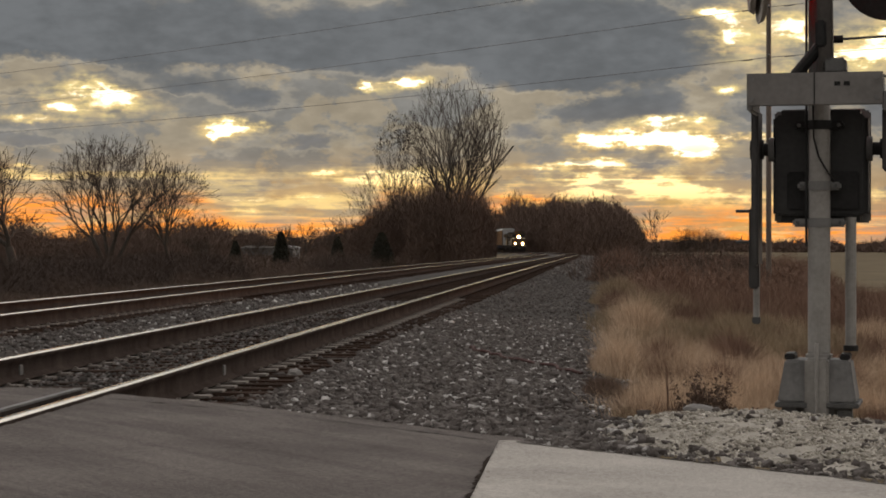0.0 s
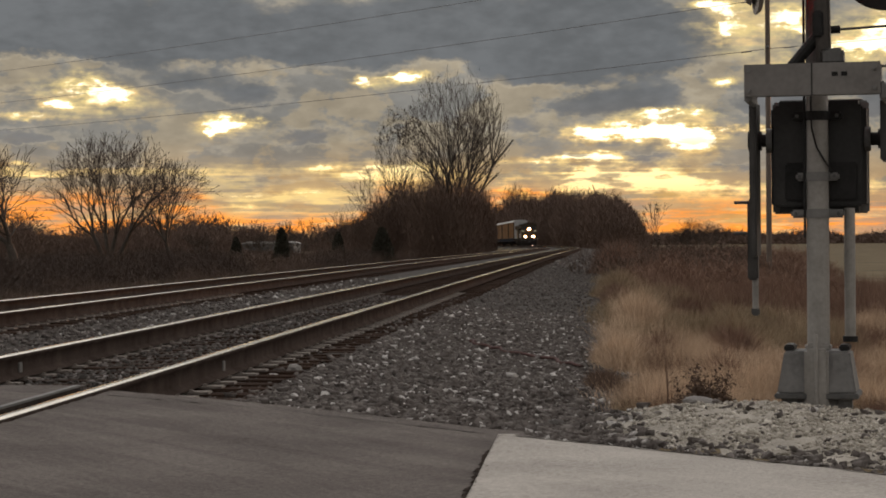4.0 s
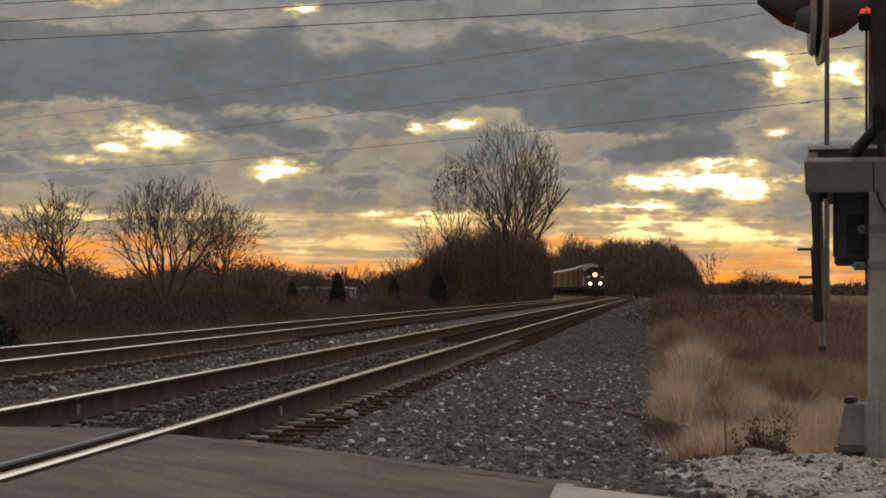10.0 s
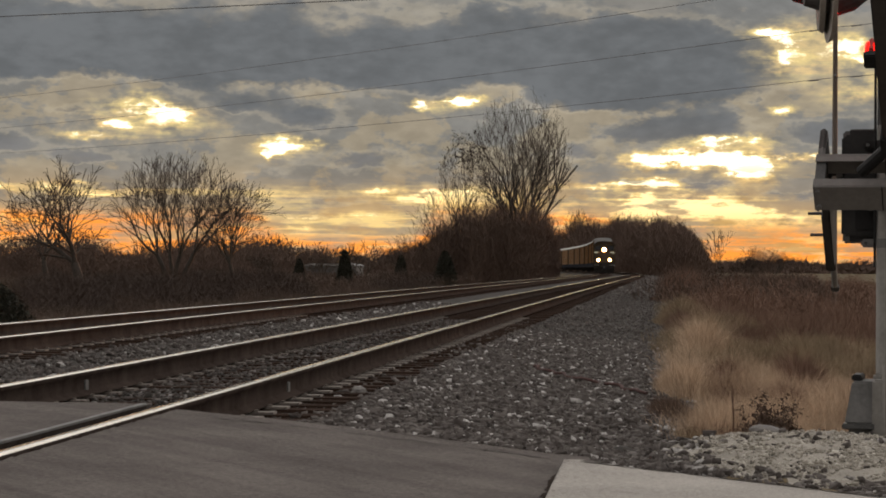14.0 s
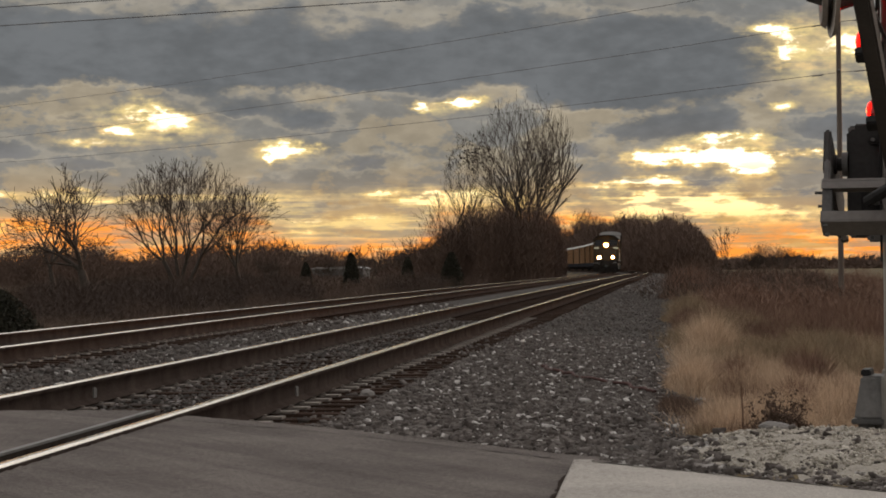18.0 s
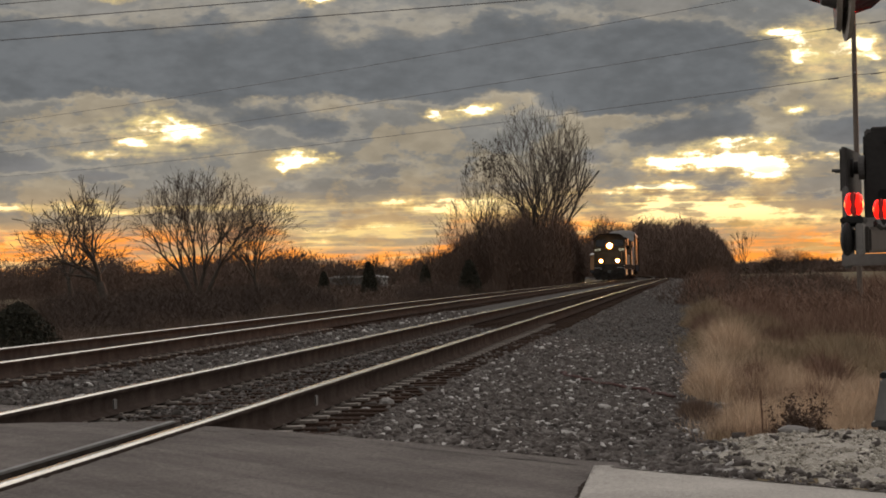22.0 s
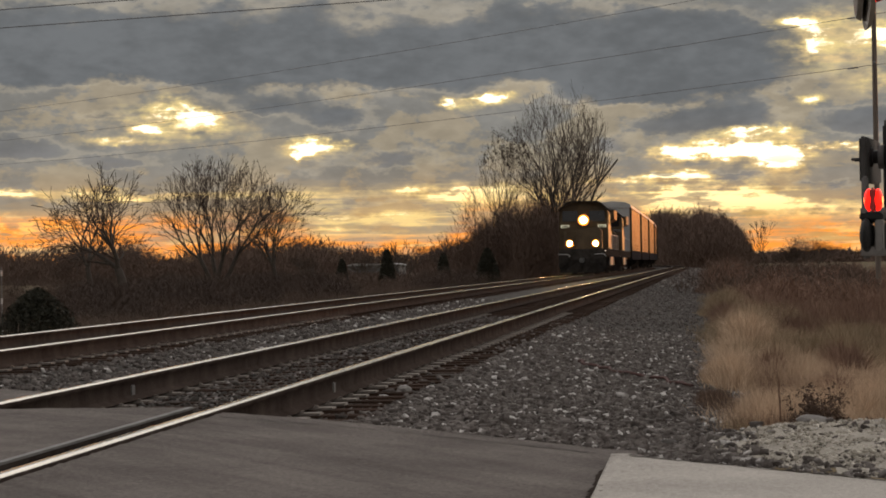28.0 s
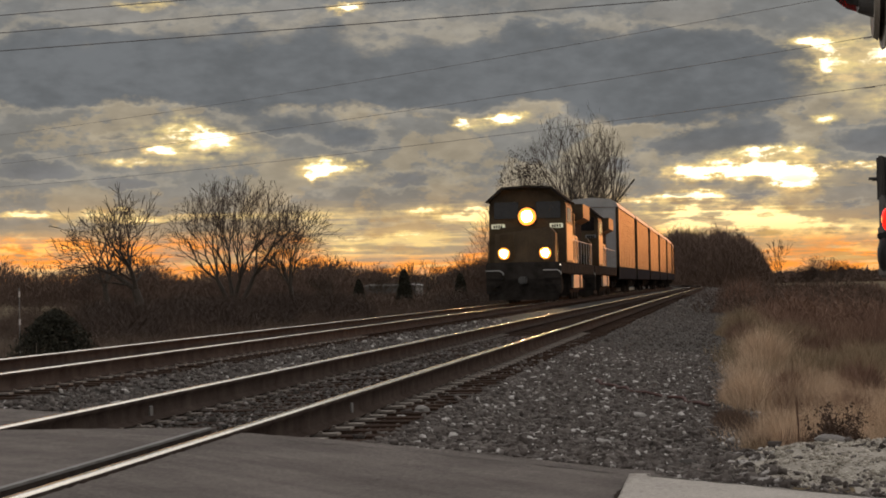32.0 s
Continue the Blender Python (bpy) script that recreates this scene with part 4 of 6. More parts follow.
    part("conduit", rod((0.185, 0.1, 0.36), (0.185, 0.1, 1.18), 0.034, None, 14), GALV, s, "upright steel conduit pipe")
    part("conduit_fitting", rod((0.185, 0.1, 0.36), (0.185, 0.1, 0.395), 0.046, None, 14), BLACK, s)
    # cross arm and lamps
    arm = part("cross_arm", rod((-0.62, -0.02, 2.72), (0.62, -0.02, 2.72), 0.032, None, 14), BLACK, s)
    part("junction_box", box(-0.11, 0.11, -0.12, 0.10, 2.6, 2.84, 0.02), BLACK, arm)
    lamp_unit(s, (-0.40, -0.10, 2.72), -81, REDLAMP)
    lamp_unit(s, (-0.335, -0.16, 2.655), 102, REDLAMP)
    lamp_unit(s, (0.43, -0.06, 2.665), 172, REDLAMP, BLACK, "black round background disc")
    for z in (2.02, 2.26):
        part("rod_bracket", rod((0.09, -0.03, z), (0.145, -0.03, z), 0.024, None, 10), BLACK, s)
        part("tie_rod", rod((0.14, -0.03, z), (0.9, -0.06, z + 0.03), 0.008, None, 8), DARKGREY, s)
    lead = bmesh.new()
    line = [Vector(p) for p in ((-0.03, -0.074, 2.05), (-0.032, -0.074, 1.82), (-0.028, -0.076, 1.66), (0.0, -0.08, 1.55), (0.045, -0.07, 1.47), (0.085, -0.03, 1.41), (0.09, 0.05, 1.36))]
    for a, b in zip(line, line[1:]):
        rod(a, b, 0.006, None, 6, lead)
    part("lead_cable", lead, BLACK, s, "thin black cable hanging down the mast")
    part("cable", rod((-0.075, -0.03, 1.0), (-0.075, -0.03, 2.7), 0.008, None, 8), BLACK, s)
    return s


crossing_signal()


def gate():
    """Built upright about its pivot: the boom points up, the yoke stands before the mast."""
    g = thing("crossing_gate", MAST @ Matrix.Translation(PIVOT), "red and white crossing gate boom lowering across the road", "crossing gate")
    yoke = part("yoke_front", box(-0.392, 0.400, -0.60, -0.585, 0.235, 0.425, 0.003), ALU, g, "pale aluminium channel of the gate yoke")
    for z in (0.235, 0.417):
        part("flange", box(-0.392, 0.400, -0.587, -0.53, z, z + 0.009), ALU, yoke)
    for x in (-0.365, 0.365):
        for z in (0.27, 0.39):
            part("bolt", rod((x, -0.615, z), (x, -0.595, z), 0.016, None, 6), GREYBOX, yoke)
    part("hanging_cable", box(0.001, 0.008, -0.604, -0.600, 0.236, 0.424), BLACK, yoke, "thin black cable over the yoke")
    part("slot", box(0.12, 0.155, -0.603, -0.598, 0.345, 0.37), BLACK, yoke)
    part("slot", box(0.175, 0.21, -0.603, -0.598, 0.345, 0.37), BLACK, yoke)
    rear = part("yoke_rear", box(-0.392, 0.400, -0.335, -0.315, 0.28, 0.425, 0.003), ALU, g)
    part("flange", box(-0.392, 0.400, -0.38, -0.335, 0.417, 0.426), ALU, rear)
    for x in (-0.358, 0.37):
        part("end_plate", box(x - 0.03, x + 0.03, -0.585, -0.335, 0.28, 0.41, 0.004), DARKGREY, g, "dark end plate of the yoke")
    for x, low in ((-0.388, -0.72), (0.40, -0.14)):
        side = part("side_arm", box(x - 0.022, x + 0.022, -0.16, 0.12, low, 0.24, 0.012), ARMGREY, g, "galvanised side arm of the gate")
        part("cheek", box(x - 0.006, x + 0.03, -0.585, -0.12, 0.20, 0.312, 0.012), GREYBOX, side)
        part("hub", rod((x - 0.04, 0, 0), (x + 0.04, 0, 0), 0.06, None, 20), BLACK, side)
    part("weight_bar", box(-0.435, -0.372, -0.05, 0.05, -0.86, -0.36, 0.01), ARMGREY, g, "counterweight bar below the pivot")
    part("weight_rod", rod((-0.392, 0, -1.06), (-0.392, 0, -0.8), 0.02, None, 10), GALV, g)
    part("weight_foot", box(-0.417, -0.367, -0.02, 0.02, -1.08, -1.03, 0.008), DARKGREY, g)
    for z in (-0.38, -0.57):
        part("stud", rod((-0.43, 0, z), (-0.52, 0, z), 0.010, None, 8), DARKGREY, g)
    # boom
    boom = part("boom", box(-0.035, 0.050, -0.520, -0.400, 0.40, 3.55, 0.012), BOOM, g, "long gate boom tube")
    boom.matrix_basis = Matrix.Translation((0.0075, -0.46, 3.55)) @ Matrix.Rotation(radians(-1.09), 4, "Y") @ Matrix.Translation((-0.0075, 0.46, -3.55))
    part("adapter", box(-0.01, 0.125, -0.535, -0.345, 0.42, 0.515, 0.015), DARKGREY, boom)
    part("adapter_cap", box(-0.05, 0.015, -0.535, -0.365, 0.58, 0.74, 0.012), BLACK, boom)
    part("brace", rod((-0.18, -0.465, 0.42), (-0.03, -0.465, 0.59), 0.036, None, 10), BLACK, boom, "black diagonal brace")
    tip = part("tip_cap", box(-0.012, 0.022, -0.525, -0.385, 3.5, 3.62, 0.006), ALU, boom, "pale end cap of the boom")
    cap = bmesh.new()
    bmesh.ops.create_uvsphere(cap, u_segments=16, v_segments=10, radius=0.5)
    cap.transform(Matrix.Translation((-0.055, -0.455, 3.58)) @ Matrix.Diagonal((0.06, 0.155, 0.155, 1)))
    part("tip_bumper", cap, BLACK, boom, "black rubber tip bumper")
    part("tip_bracket", box(-0.085, 0.02, -0.385, -0.355, 3.40, 3.58, 0.006), BLACK, boom)
    for z in (3.48, 1.95, 1.2):
        o = -0.03
        lamp = part("gate_lamp", box(o - 0.014, o + 0.014, -0.350, -0.240, z - 0.055, z + 0.055, 0.01), REDSHEET, g, "red gate lamp on the boom")
        for sx in (-1, 1):
            lens = bmesh.new()
            bmesh.ops.create_uvsphere(lens, u_segments=16, v_segments=10, radius=0.052)
            lens.transform(Matrix.Translation((o + sx * 0.020, -0.295, z)) @ Matrix.Diagonal((0.42, 1, 1, 1)))
            part("lens", lens, GATELAMP, lamp)
            bulb = bmesh.new()
            bmesh.ops.create_uvsphere(bulb, u_segments=12, v_segments=8, radius=0.022)
            bulb.transform(Matrix.Translation((o + sx * 0.036, -0.295, z)) @ Matrix.Diagonal((0.35, 1, 1, 1)))
            part("bulb", bulb, GATEBULB, lamp, "bright bulb behind the red lens")
        part("lamp_foot", box(o - 0.04, o + 0.04, -0.400, -0.350, z - 0.05, z + 0.05, 0.008), BLACK, lamp)
    wire = bmesh.new()
    last = Vector((0.05, -0.395, 0.9))
    for i in range(1, 25):
        p = Vector((0.055 + 0.02 * math.sin(i * 1.7), -0.39 + 0.02 * math.cos(i * 2.3), 0.9 + i * 0.105))
        rod(last, p, 0.011, None, 6, wire)
        last = p
    part("lamp_cable", wire, BLACK, boom, "black lamp cable along the boom")
    return g


GATE = gate()


# ---- plants ----
def bare_tree(name, at, height, angle, seed, label, trunks=1, lean=0.0, levels=7, rise=0.10, bole=0.2, twig=0.012, out=0.25, leaves=0, shrink=0.80, bare=1.0, category="tree", leaf=0.15, crown=None):
    """angle: how far, in degrees, branches leave their parent; rise: how strongly they turn up; crown: middle height, half width and half height of a rounded crown."""
    rng = random.Random(seed)
    stems, twigs, tips = [[] for _ in range(trunks)], [], []

    def grow(k, p, d, length, r, level):
        n = 3 if level < 2 else 2
        for i in range(n):
            d = (d + Vector((rng.gauss(0, 0.10), rng.gauss(0, 0.10), rise * rng.uniform(0.2, 1.0)))).normalized()
            q = p + d * (length / n)
            r2 = r * 0.90
            (stems[k] if level < 3 else twigs).append((p, q, r, r2))
            if 0 < level < levels - 1 and i < n - 1 and rng.random() < 0.7:
                grow(k, q, turned(d, rng.uniform(0.9, 1.4) * angle), length * rng.uniform(0.45, 0.7), r2 * 0.55, level + 1 + (rng.random() < 0.5))
            p, r = q, r2
        if level < levels - 1:
            first = rng.uniform(0, 6.28)
            m = 3 if level < 2 or rng.random() < 0.25 else 2
            for j in range(m):
                grow(k, p, turned(d, angle * rng.uniform(0.55, 1.1), first + 6.28 * j / m), length * rng.uniform(shrink - 0.12, shrink + 0.06), r * 0.64, level + 1)
        else:
            tips.append(p)

    def turned(d, degrees, az=None):
        az = rng.uniform(0, 6.28) if az is None else az + rng.uniform(-0.5, 0.5)
        side = d.orthogonal().normalized()
        side.rotate(Matrix.Rotation(az, 3, d))
        return (d * math.cos(radians(degrees)) + side * math.sin(radians(degrees))).normalized()

    for k in range(trunks):
        a = 6.28 * k / trunks + seed
        o = out if trunks > 1 else 0.0
        grow(k, Vector((0.4 * o * math.cos(a), 0.4 * o * math.sin(a), 0)), Vector((lean + o * math.cos(a), o * math.sin(a), 1)).normalized(), bare * (rng.uniform(0.72, 1.08) if trunks > 1 else 1.0), 0.10, 0)
    k = height / max(q.z for _, q, _, _ in twigs)
    if crown:
        mid, wide, tall = crown
        def inside(q):
            return (q.x * q.x + q.y * q.y) * k * k / wide ** 2 + ((q.z * k - mid) / tall) ** 2 < rng.uniform(0.78, 1.08) or q.z * k < mid - 0.75 * tall
        twigs, tips = [w for w in twigs if inside(w[1])], [t for t in tips if inside(t)]
    tree = thing(name, pose(*at), label, category)

    def tubes(part_name, rows, sides, material):
        A = np.array([p for p, _, _, _ in rows]) * k
        B = np.array([q for _, q, _, _ in rows]) * k
        R = np.maximum(np.array([(r, s) for _, _, r, s in rows]) * bole / 0.10, twig)
        D = B - A
        D /= np.maximum(np.linalg.norm(D, axis=1, keepdims=True), 1e-6)
        U = np.cross(D, np.where(np.abs(D[:, :1]) < 0.8, [[1.0, 0, 0]], [[0, 1.0, 0]]))
        U /= np.linalg.norm(U, axis=1, keepdims=True)
        V = np.cross(D, U)
        ring = [U * math.cos(6.2832 * i / sides) + V * math.sin(6.2832 * i / sides) for i in range(sides)]
        verts = np.stack([A + q * R[:, :1] for q in ring] + [B + q * R[:, 1:] for q in ring], 1).reshape(-1, 3)
        f = np.array([(i, (i + 1) % sides, sides + (i + 1) % sides, sides + i) for i in range(sides)])
        faces = (f[None] + 2 * sides * np.arange(len(rows))[:, None, None]).reshape(-1, 4)
        return raw(part_name, verts, faces, material, tree, smooth=True)

    for rows in stems:
        tubes("trunk", rows, 6, BARK if category == "tree" else TWIG)
    tubes("crown", twigs, 3, TWIG if category == "tree" else RUSSET)
    if leaves:
        top = height * 0.72
        cent = [Vector(t) * k for t in tips if rng.random() < leaves and t.z * k > top]
        nr = np.random.default_rng(seed)
        C = np.repeat(np.array(cent), 8, 0) + nr.normal(0, 2 * leaf, (len(cent) * 8, 3))
        flakes("leaves", C, leaf, LEAF if category == "tree" else WEEDLEAF, tree, nr)
    return tree


def flakes(name, C, size, material, parent, nr):
    n = len(C)
    T = nr.normal(0, 1, (n, 3, 3)) * size * 0.6
    verts = (C[:, None] + T).reshape(-1, 3)
    return raw(name, verts, np.arange(3 * n).reshape(-1, 3), material, parent)


def stalks(name, xy, length, width, lean, material, label, category, seed, parent=None, base=None, forks=0, kind="stuff"):
    """Thin upright blades or twigs, each a narrow bent sliver rooted at xy."""
    nr = np.random.default_rng(seed)
    n = len(xy)
    z = (ground_z(xy[:, 0], xy[:, 1]) - 0.03) if base is None else base
    root = np.stack([xy[:, 0], xy[:, 1], z], 1)
    h = (np.asarray(length) * nr.uniform(0.55, 1.1, n))[:, None]
    a = nr.uniform(0, 6.283, n)
    tilt = np.abs(nr.normal(0, lean, n))
    d = np.stack([np.cos(a) * tilt, np.sin(a) * tilt, np.ones(n)], 1)
    d /= np.linalg.norm(d, axis=1, keepdims=True)
    w = np.asarray(width)[..., None] * np.ones((n, 1))
    b = nr.uniform(0, 3.1416, n)
    s = np.stack([np.cos(b), np.sin(b) * 0.5, np.zeros(n)], 1) * w * 0.5
    bow = np.stack([np.cos(a), np.sin(a), np.zeros(n)], 1) * h * nr.uniform(-0.1, 0.35, (n, 1))
    mid = root + d * h * 0.55
    tip = root + d * h + bow
    verts = np.stack([root - s, root + s, mid + s * 0.8, mid - s * 0.8, tip], 1).reshape(-1, 3)
    f = np.array([(0, 1, 2), (0, 2, 3), (3, 2, 4)])
    faces = (f[None] + 5 * np.arange(n)[:, None, None]).reshape(-1, 3)
    ob = raw(name, verts, faces, material, parent)
    return tagged(ob, label, category, kind=kind) if parent is None else ob


def tangle(name, centres, radii, heights, count, length, width, material, label, category, seed, fine=0.5, upright=0.0):
    """A thicket: slivers filling lumpy mounds, denser and coarser low down, with twigs standing out of the top."""
    nr = np.random.default_rng(seed)
    k = nr.integers(0, len(centres), count)
    C, R, H = np.asarray(centres)[k], np.asarray(radii)[k], np.asarray(heights)[k]
    a, q = nr.uniform(0, 6.283, count), np.sqrt(nr.random(count))
    x, y = C[:, 0] + np.cos(a) * q * R, C[:, 1] + np.sin(a) * q * R * 0.8
    zg = ground_z(x, y)
    cap = H * np.sqrt(np.maximum(0, 1 - 0.85 * q * q)) * nr.uniform(0.80, 1.06, count)
    z = zg + cap * nr.random(count) ** 0.7 * 0.9
    ln = (length * nr.uniform(0.5, 1.3, count))[:, None]
    d = np.stack([nr.normal(0, 0.75, count) + 0.5 * np.cos(a) * q, nr.normal(0, 0.6, count), nr.normal(0.6, 0.45, count) + upright], 1)
    d /= np.linalg.norm(d, axis=1, keepdims=True)
    b = nr.uniform(0, 3.1416, count)
    w = (width * np.where(nr.random(count) < fine, 0.35, 1.0))[:, None]
    s = np.stack([np.cos(b), 0.4 * np.sin(b), nr.normal(0, 0.2, count)], 1) * w * 0.5
    root = np.stack([x, y, z], 1) - d * ln * 0.3
    verts = np.stack([root - s, root + s, root + d * ln * 0.6 + s * 0.7, root + d * ln], 1).reshape(-1, 3)
    f = np.array([(0, 1, 2), (0, 2, 3)])
    faces = (f[None] + 4 * np.arange(count)[:, None, None]).reshape(-1, 3)
    return tagged(raw(name, verts, faces, material), label, category, kind="stuff")


def spread(n, az0, az1, y0, y1, seed, power=1.0):
    """Random places in a wedge seen from the crossing, az in degrees right of the track's line."""
    r = np.random.default_rng(seed)
    y = y0 + (y1 - y0) * r.random(n) ** power
    return np.stack([np.tan(np.radians(r.uniform(az0, az1, n))) * y, y], 1)


def build_plants():
    r = np.random.default_rng(21)
    # the tall tree and its companion over the dark thicket
    bare_tree("tall_bare_tree", (-14.6, 230, -1.0), 23.4, 24, 5, "tall bare oval-crowned tree above a dark thicket", trunks=8, levels=7, rise=0.05, bole=0.26, twig=0.0115, out=0.21, shrink=0.80, bare=2.2, crown=(12.9, 5.8, 8.7))
    bare_tree("leaning_bare_tree", (-20.5, 228, -1.0), 17.6, 28, 9, "slender bare tree with a few clinging dead leaves", trunks=4, levels=7, rise=0.08, bole=0.11, twig=0.011, out=0.16, leaves=0.32, bare=2.2, shrink=0.78, leaf=0.165, crown=(10.8, 3.0, 6.0))
    cs, rs, hs = [], [], []
    for i in range(34):
        x = r.uniform(-24.5, -12.2)
        cs.append((x, r.uniform(215, 245)))
        rs.append(r.uniform(1.5, 2.5))
        hs.append(float(np.interp(x, [-25, -22.5, -20, -13.0, -10.2], [3.6, 8.2, 9.9, 9.4, 8.2])) * r.uniform(0.72, 1.05))
    tangle("dark_thicket", cs, rs, hs, 170000, 0.95, 0.075, WOODS, "dark tangled thicket of bare shrubs", "thicket", 22, upright=0.5)
    for i, (x, h) in enumerate(((-25.0, 7.0), (-22.9, 9.4), (-21.4, 10.8))):
        bare_tree("bare_shrub", (x, 222 + 2 * i, -1.1), h, 30, 180 + i, "tall bare shrub at the side of the thicket", trunks=2, levels=5, rise=0.10, bole=0.08, twig=0.014, out=0.2, bare=1.8)
    # woods beyond the bend
    cs, rs, hs = [], [], []
    for i in range(110):
        az = r.uniform(-1.75, 1.0)
        y = r.uniform(560, 620) if i < 60 else r.uniform(410, 560)
        if math.tan(radians(az)) * y < NEAR + float(bend(y)) + 7:
            y = r.uniform(560, 620)
        cs.append((math.tan(radians(az)) * y, y))
        rs.append(r.uniform(3.5, 6.0) * y / 590)
        hs.append(float(np.interp(az, [-1.75, -1.2, -0.4, 0.55, 0.85, 1.0], [15.5, 17.0, 17.8, 16.8, 14.0, 8.5])) * y / 590 * r.uniform(0.88, 1.05))
    tangle("dark_woods", cs, rs, hs, 150000, 1.6, 0.20, WOODS, "dark bare woods beyond the bend of the track", "woods", 23, upright=0.7)
    cs, rs, hs = [], [], []
    for i in range(40):
        az = r.uniform(-4.6, -1.0)
        y = r.uniform(700, 760)
        cs.append((math.tan(radians(az)) * y, y))
        rs.append(r.uniform(4, 7))
        hs.append(22.0 * r.uniform(0.75, 1.06))
    tangle("distant_woods", cs, rs, hs, 42000, 3.0, 0.30, WOODS, "distant bare treetops against the glow", "woods", 24, fine=0.8, upright=0.8)
    # far hedge lines along the horizon
    for k, (az0, az1, y, h, n, seed) in enumerate(((-24, -4.5, 620, 10.5, 90, 31), (-24, -4, 330, 5.4, 90, 32), (1.0, 14, 1100, 8.0, 60, 33), (-60, -24, 620, 9.0, 60, 35))):
        cs, rs, hs = [], [], []
        for i in range(n):
            yy = y * r.uniform(0.95, 1.05)
            az = r.uniform(az0, az1)
            if y == 330 and -9.9 < az < -7.2:
                continue
            cs.append((math.tan(radians(az)) * yy, yy))
            rs.append(y * 0.012 * r.uniform(0.7, 1.4))
            hs.append(h * r.uniform(0.55, 1.15) * float(np.interp(az, [-11, -9], [1.3, 1.0])))
        tangle("far_hedge", cs, rs, [q * 0.86 for q in hs], 70000 if az1 == -4.5 or az1 == -4 else 14000, y * 0.0020, y * (0.0006 if az1 < 0 and az0 > -30 else 0.002), WOODS, "far dark hedge and trees along the horizon", "hedge", seed, fine=0.2, upright=0.8)
        tangle("far_hedge", cs, rs, hs, 26000, y * 0.0030, y * 0.0003, WOODS, "fine bare twigs along the far hedge", "hedge", seed + 100, upright=1.2)
    # unseen tree row, added to keep the low sun off the ground
    cs, rs, hs = [], [], []
    for i in range(480):
        y = r.uniform(20, 700)
        cs.append((102 + r.uniform(-4, 4), y))
        rs.append(r.uniform(2.5, 4.5))
        # height decides how far up each stretch is shaded
        hs.append((16.0 if y < 185 else 10.0 if y < 480 else 21.0) * r.uniform(0.88, 1.1))
    tangle("shade_tree_row", cs, rs, hs, 80000, 2.8, 2.0, WOODS, "added tree row out of view that blocks the low sun", "trees", 36, fine=0.1)
    # three bare trees to the left
    bare_tree("bare_tree", (-35.7, 132, -1.1), 8.8, 38, 17, "bare spreading tree with a dark trunk in the brush", lean=-0.08, levels=7, rise=0.03, bole=0.36, twig=0.017, shrink=0.84, bare=1.15)
    bare_tree("bare_tree", (-37.4, 165, -1.1), 11.4, 28, 41, "bare round-crowned tree against the orange sky", trunks=4, levels=7, rise=0.05, bole=0.22, twig=0.013, out=0.30, shrink=0.80, bare=1.7, crown=(6.0, 5.6, 5.6))
    bare_tree("bare_tree", (-32.6, 165, -1.1), 9.0, 32, 33, "small bare tree with a wide thin crown", trunks=2, levels=7, rise=0.03, bole=0.19, twig=0.013, out=0.36, shrink=0.82, bare=1.7, crown=(5.0, 4.7, 4.4))
    bare_tree("bare_tree", (-43.2, 150, -1.1), 8.6, 34, 52, "thin bare tree standing in the brush", levels=6, rise=0.04, bole=0.24, twig=0.018, shrink=0.86, bare=1.5)
    # small shrubs and conifers standing out along the skyline
    for i, (az, y, h) in enumerate(((-7.9, 260, 5.2), (-6.7, 280, 4.4), (-5.9, 300, 5.0), (-10.4, 270, 3.8), (-19.5, 250, 5.0), (-8.8, 290, 3.6))):
        bare_tree("bare_shrub", (math.tan(radians(az)) * y, y, -1.1), h, 34, 80 + i, "bare twiggy shrub on the skyline", trunks=4, levels=5, rise=0.08, bole=0.09, twig=0.022, out=0.5)
    # brush on the left behind the far track
    cs, rs, hs = [], [], []
    for i in range(130):
        y = r.uniform(62, 205)
        x = r.uniform(max(-0.40 * y, -60), -12.8 - 0.010 * y)
        if y > 140 and -9.5 < math.degrees(math.atan2(x, y)) < -7.4:
            y = r.uniform(95, 135)
            x = y * math.tan(radians(r.uniform(-9.5, -7.4)))
        cs.append((x, y))
        rs.append(r.uniform(0.9, 2.2))
        hs.append(r.uniform(0.55, 1.15) if y < 136 else r.uniform(0.7, 1.4) + 0.0075 * y * r.uniform(0.3, 1.0))
    tangle("brush", cs, rs, hs, 190000, 0.45, 0.020, BRUSH, "brown leafless brush beside the far track", "brush", 25)
    wp = spread(60000, -21, -4, 26, 150, 26, 1.2)
    wp = wp[wp[:, 0] < -11.6 - 0.6 * r.random(len(wp))]
    lump = np.array([noise.fractal(Vector((x * 0.25, y * 0.06, 5.0)), 0.8, 2.0, 3) for x, y in wp])
    stalks("dry_weeds", wp[lump > 0.0], 0.62, 0.014, 0.8, DULLGRASS, "dull grey-tan weeds beside the far track", "weeds", 27)
    stalks("dry_weeds", wp[lump <= 0.0], 0.7, 0.014, 0.8, BRUSH, "brown dry weeds beside the far track", "weeds", 37)
    # young trees on the right
    bare_tree("young_bare_tree", (8.9, 300, -1.0), 7.4, 24, 61, "slim young bare tree beyond the field edge", levels=6, rise=0.15, bole=0.09, twig=0.018, bare=2.0)
    bare_tree("young_bare_tree", (12.3, 300, -1.0), 5.2, 36, 62, "low spreading bare tree beyond the field edge", trunks=5, levels=6, bole=0.07, twig=0.014, out=0.5)
    bare_tree("young_bare_tree", (15.6, 305, -1.0), 5.3, 36, 63, "low bare tree beyond the field edge", trunks=5, levels=6, bole=0.07, twig=0.014, out=0.5)
    cs, rs, hs = [], [], []
    for i in range(70):
        y = r.uniform(48, 150)
